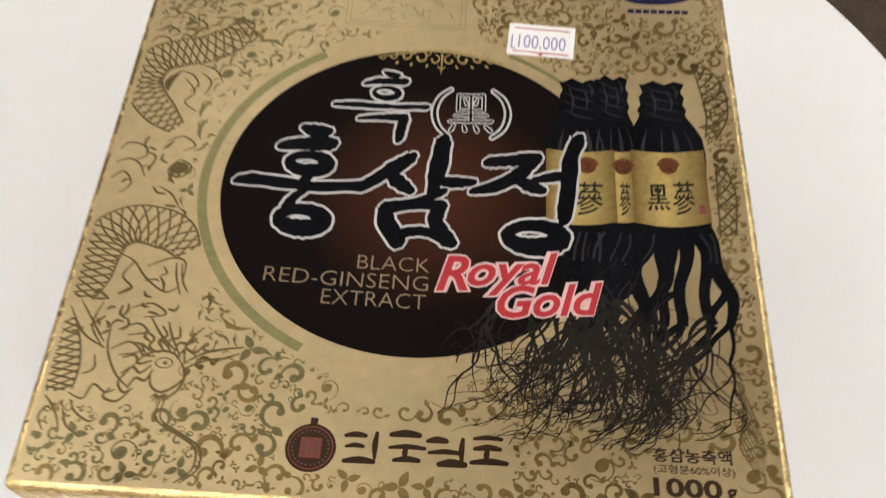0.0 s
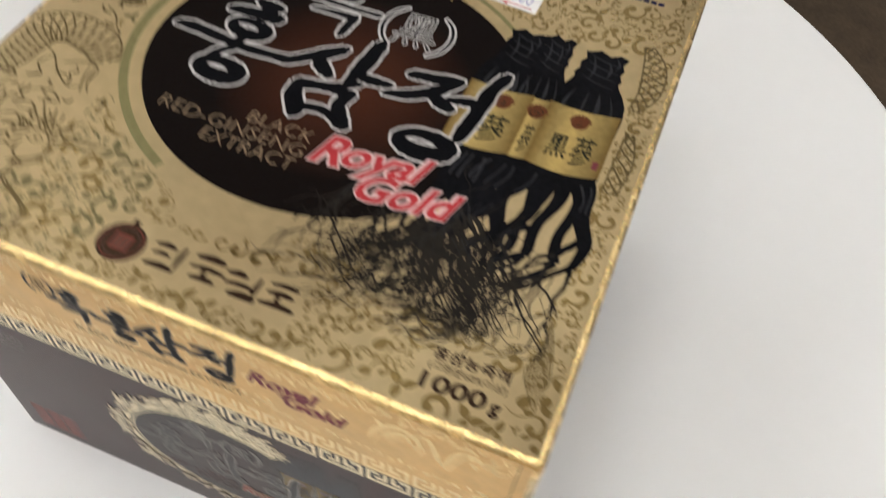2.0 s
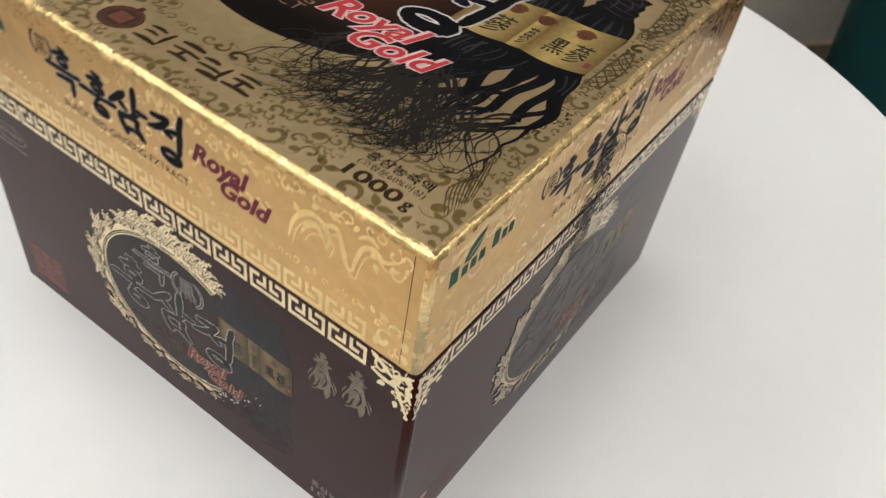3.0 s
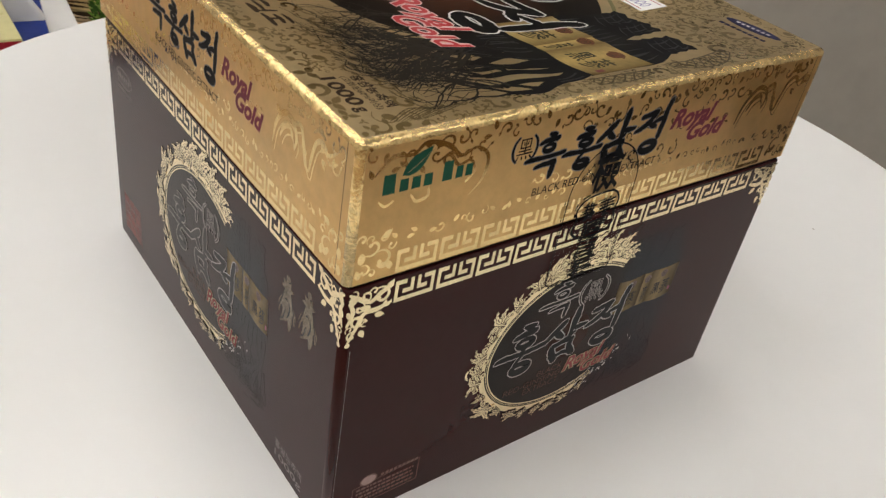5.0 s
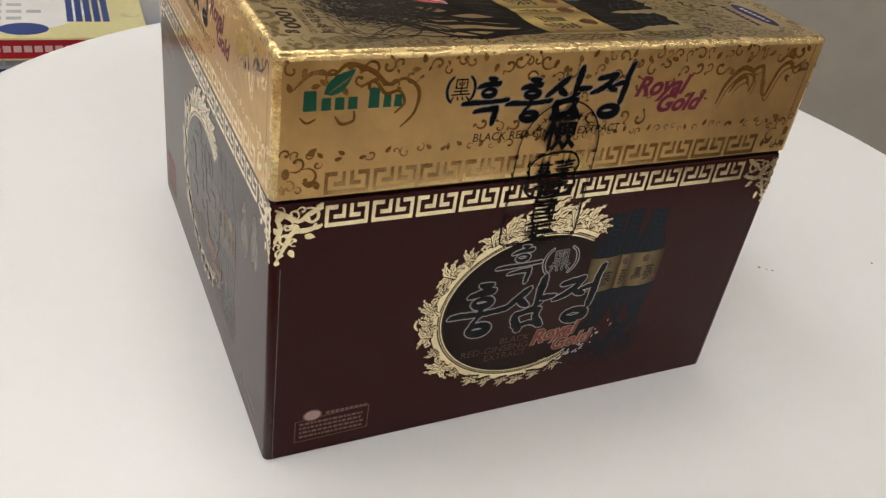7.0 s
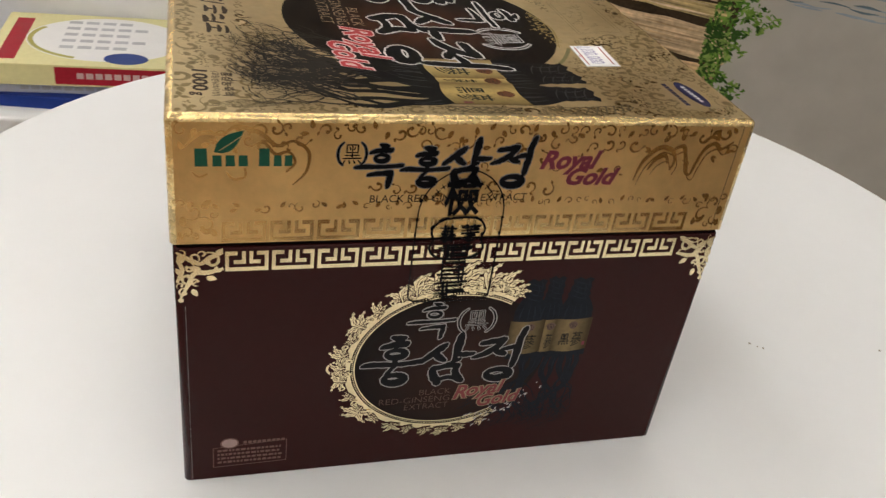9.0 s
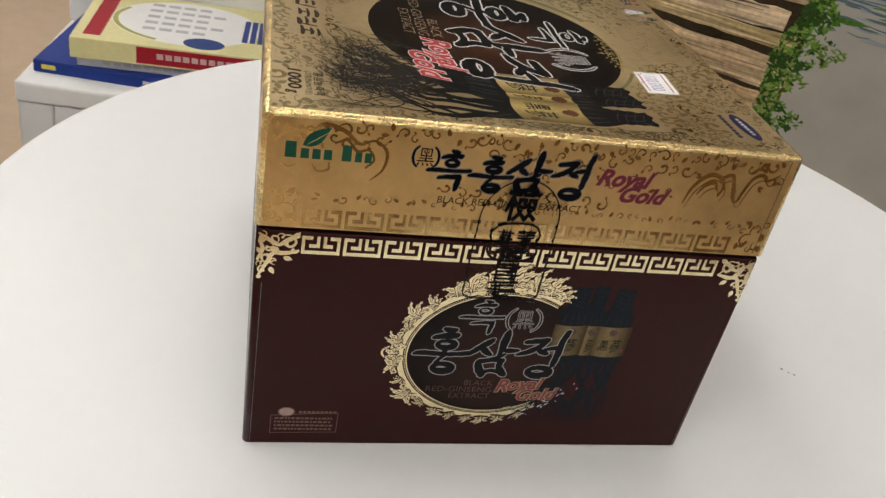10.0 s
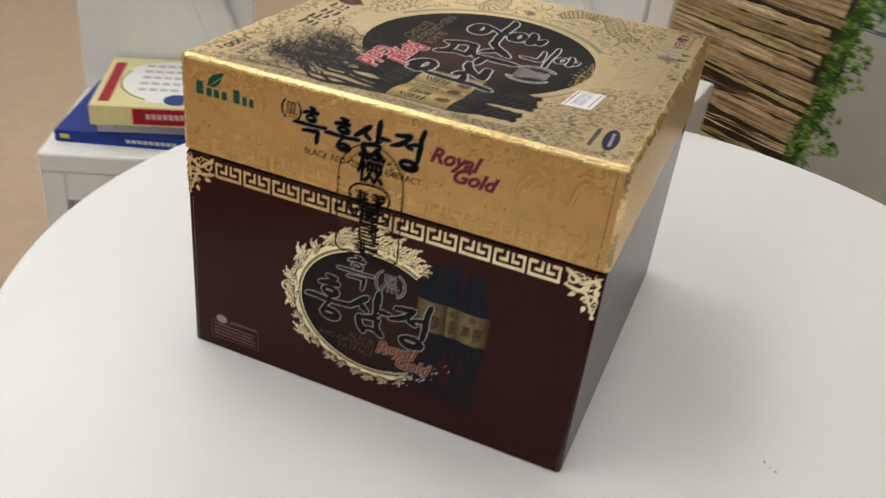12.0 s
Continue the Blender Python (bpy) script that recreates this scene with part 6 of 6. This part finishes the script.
bag_mat = material("white_film_bag", (0.62, 0.63, 0.60), 0.3, 0, vary=0.1, scale=30)
bin_thing = thing("waste_bin", 0.08, 1.66, FLOOR_Z + 0.008, 0, "teal plastic waste bin with crumpled white liner on dark floor", "bin")
part("body", lathe_bm([(0, 0.004), (0.095, 0.0), (0.10, 0.006), (0.122, 0.33), (0.127, 0.335), (0.127, 0.35), (0.119, 0.35), (0.115, 0.33), (0.094, 0.012), (0, 0.012)], 48), teal, bin_thing, "", True)
bm = bmesh.new()
rows = []
brnd = random.Random(4)
wob = [brnd.uniform(-1, 1) for _ in range(48)]
for r, h in ((0.110, 0.30), (0.121, 0.352), (0.128, 0.366), (0.133, 0.352), (0.134, 0.325), (0.136, 0.295)):
    ring = []
    for i in range(48):
        a = 2 * math.pi * i / 48
        j = wob[i] * (h > 0.30) * 0.006 + (wob[(i * 3) % 48] * 0.02 if h < 0.3 and r > 0.13 else 0)
        ring.append(bm.verts.new(((r + abs(j) * 0.4) * math.cos(a), (r + abs(j) * 0.4) * math.sin(a), h + j)))
    rows.append(ring)
for lo, hi in zip(rows, rows[1:]):
    for i in range(48):
        bm.faces.new((lo[i], lo[(i + 1) % 48], hi[(i + 1) % 48], hi[i]))
part("liner", bm, bag_mat, bin_thing, "crumpled white plastic liner", True)

# ---- white display stand with books ----
STAND_Z = -0.125
SH = STAND_Z - FLOOR_Z
lilac = material("lilac_panel", (0.60, 0.57, 0.66), 0.4, 0, vary=0.04, scale=6)


def display_stand(x, y, turn, wide):
    """A white box stand with a recessed panel, its near corner at (x, y)."""
    stand = thing("display_stand", x, y, FLOOR_Z, turn, "white painted display stand with recessed lilac front panel", "stand", "stands behind the table")
    part("top", box_bm(-0.46, 0.0, 0.0, wide, SH - 0.022, SH, 0.003), white_paint, stand)
    part("side_panel", box_bm(-0.46, -0.002, 0.001, 0.036, 0, SH - 0.0225, 0.002), white_paint, stand)
    part("side_panel", box_bm(-0.46, -0.002, wide - 0.036, wide - 0.001, 0, SH - 0.0225, 0.002), white_paint, stand)
    part("rail", box_bm(-0.03, -0.002, 0.0365, wide - 0.0365, SH - 0.055, SH - 0.0225, 0.002), white_paint, stand)
    part("rail", box_bm(-0.03, -0.002, 0.0365, wide - 0.0365, 0, 0.05, 0.002), white_paint, stand)
    part("front_panel", box_bm(-0.03, -0.016, 0.0365, wide - 0.0365, 0.0505, SH - 0.0555), lilac, stand, "pale lilac recessed panel")
    return stand


def display_board(x, y, turn, wide):
    board = thing("display_board", x, y, STAND_Z, turn, "white upright display board with slanting brace on stand", "board", "boards on the stands")
    part("panel", box_bm(-0.018, 0.0, 0.0, wide, 0.0005, 0.56, 0.003), white_paint, board)
    brace = part("brace", box_bm(0.004, 0.024, -0.022, 0.022, 0.0, 0.46, 0.003), white_paint, board)
    brace.matrix_basis = pose(0.0, wide, 0.0, 32, 0, 0)
    return board


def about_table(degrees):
    """A turn about the table's axis, which sets the stand and its copy to the camera's views."""
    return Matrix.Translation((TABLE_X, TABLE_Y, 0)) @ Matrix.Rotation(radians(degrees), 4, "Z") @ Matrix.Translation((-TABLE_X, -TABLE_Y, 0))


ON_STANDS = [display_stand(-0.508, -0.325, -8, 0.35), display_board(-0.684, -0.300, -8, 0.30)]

yellow = material("yellow_cover", (0.72, 0.66, 0.34), 0.35, 0, vary=0.05, scale=20)
blue_cover = material("blue_cover", (0.02, 0.045, 0.24), 0.35, 0, vary=0.1, scale=20)
grey_cover = material("pale_grey_cover", (0.58, 0.60, 0.66), 0.35, 0, vary=0.06, scale=20)
red_cover = material("book_red", (0.38, 0.02, 0.035), 0.35, 0, vary=0.1, scale=30)
oval_blue = material("book_blue", (0.03, 0.06, 0.22), 0.35, 0, vary=0.1, scale=30)
text_grey = material("book_text_grey", (0.50, 0.49, 0.50), 0.45, 0)
page_mat = material("book_pages", (0.72, 0.69, 0.62), 0.8, 0, vary=0.1, scale=200)


def book(x, y, z, turn, length, depth, thick, cover, label):
    """A closed softcover book lying flat: spine along y at x = 0, depth towards -x."""
    b = thing("book", x, y, z, turn, label, "book", "books on the stand")
    part("front_cover", box_bm(-depth, 0, 0, length, thick - 0.0012, thick, 0.0004, 1), cover, b)
    part("back_cover", box_bm(-depth, 0, 0, length, 0, 0.0012, 0.0004, 1), cover, b)
    part("spine", box_bm(-0.0015, 0.0, 0.0, length, 0.0012, thick - 0.0012), cover, b)
    part("pages", box_bm(-depth + 0.003, -0.0016, 0.003, length - 0.003, 0.0013, thick - 0.0013), page_mat, b)
    return b


def on_spine(thick):
    return face_frame((0, 1, 0), (0, 0, 1), (1, 0, 0), (0, 0, 0))


blue_book = book(-0.536, -0.311, STAND_Z, -11, 0.300, 0.20, 0.013, blue_cover, "large flat blue book at bottom of stack")
p = Print(4)
p.poly([(8, 4), (22, 4), (22, 9), (8, 9)])
p.put("spine_mark", on_spine(0), material("spine_yellow", (0.65, 0.55, 0.08), 0.4), blue_book, "yellow spine mark")
p = Print(4)
for k in range(9):
    p.poly([(110 + 9 * k, 4.4), (117 + 9 * k, 4.4), (117 + 9 * k, 8.4), (110 + 9 * k, 8.4)])
p.put("spine_print", on_spine(0), white_ink, blue_book)
grey_book = book(-0.531, -0.268, STAND_Z + 0.013, -4, 0.235, 0.14, 0.0115, grey_cover, "pale grey softcover book in middle of stack")
p = Print(4)
p.poly([(150, 0.6), (214, 0.6), (214, 11), (150, 11)])
p.put("spine_block", on_spine(0), red_cover, grey_book, "red spine block")
p = Print(5)
for k in range(11):
    p.poly([(25 + 10 * k, 3.4), (33 + 10 * k, 3.4), (33 + 10 * k, 7.6), (25 + 10 * k, 7.6)])
p.put("spine_print", on_spine(0), text_grey, grey_book)
yellow_book = book(-0.523, -0.273, STAND_Z + 0.0245, -4, 0.235, 0.145, 0.0215, yellow, "thick pale yellow softcover book on top of stack")
p = Print(4)
p.poly([(64, 2.0), (234, 2.0), (234, 19.5), (64, 19.5)])
p.put("spine_block", on_spine(0), red_cover, yellow_book, "red spine block")
p = Print(5)
for k in range(14):
    p.poly([(84 + 8.6 * k, 8), (90.5 + 8.6 * k, 8), (90.5 + 8.6 * k, 14), (84 + 8.6 * k, 14)])
p.put("spine_print", on_spine(0), pink_ink, yellow_book)
ON_COVER = face_frame((0, 1, 0), (-1, 0, 0), (0, 0, 1), (0, 0, 0.0215))
p = Print(4)
p.ellipse(105, 75, 78, 62, 0, 48)
p.put("cover_oval", ON_COVER, paper_white, yellow_book, "pale oval on the cover")
p = Print(6)
p.ring(105, 75, 74, 58, 5, 150, 250, 30)
p.put("cover_arc", ON_COVER, material("olive_arc", (0.42, 0.38, 0.10), 0.4), yellow_book, "olive arc on the cover")
p = Print(6)
p.poly([(10, 12), (27, 12), (27, 128), (10, 128)])
p.put("cover_block", ON_COVER, red_cover, yellow_book, "red block on the cover")
p = Print(7)
p.ellipse(128, 22, 21, 15, 0, 32)
p.put("cover_seal", ON_COVER, oval_blue, yellow_book, "blue oval on the cover")
p = Print(7)
for row in range(5):
    for k in range(4 + row % 2):
        p.poly([(62 + 17 * k, 45 + 18 * row), (75 + 17 * k, 45 + 18 * row), (75 + 17 * k, 53 + 18 * row), (62 + 17 * k, 53 + 18 * row)])
p.put("cover_print", ON_COVER, text_grey, yellow_book)
p = Print(7)
for k in range(5):
    p.poly([(165 + 8 * k, 40), (171 + 8 * k, 40), (171 + 8 * k, 105), (165 + 8 * k, 105)])
p.put("cover_print", ON_COVER, oval_blue, yellow_book)
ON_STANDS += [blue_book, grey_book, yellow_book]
# One stand's things are copied, shortened and turned to fit the camera's last views.
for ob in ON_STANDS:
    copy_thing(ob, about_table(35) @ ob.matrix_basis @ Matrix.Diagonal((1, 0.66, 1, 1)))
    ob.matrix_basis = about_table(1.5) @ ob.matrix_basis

# ---- crumbs on the table ----
crumb_mat = material("crumb", (0.38, 0.33, 0.27), 0.8)
for x, y, r in ((0.0434, 0.1855, 0.00045), (0.0478, 0.1910, 0.0004), (0.0462, 0.1885, 0.0003), (0.0563, 0.2581, 0.0004)):
    crumb = thing("crumb", x, y, 0.0, 40, "tiny dark crumb lying on white table", "crumb", "crumbs on the table")
    part("grain", box_bm(-1.5 * r, 1.5 * r, -r, r, 0, r, r * 0.3, 1), crumb_mat, crumb)
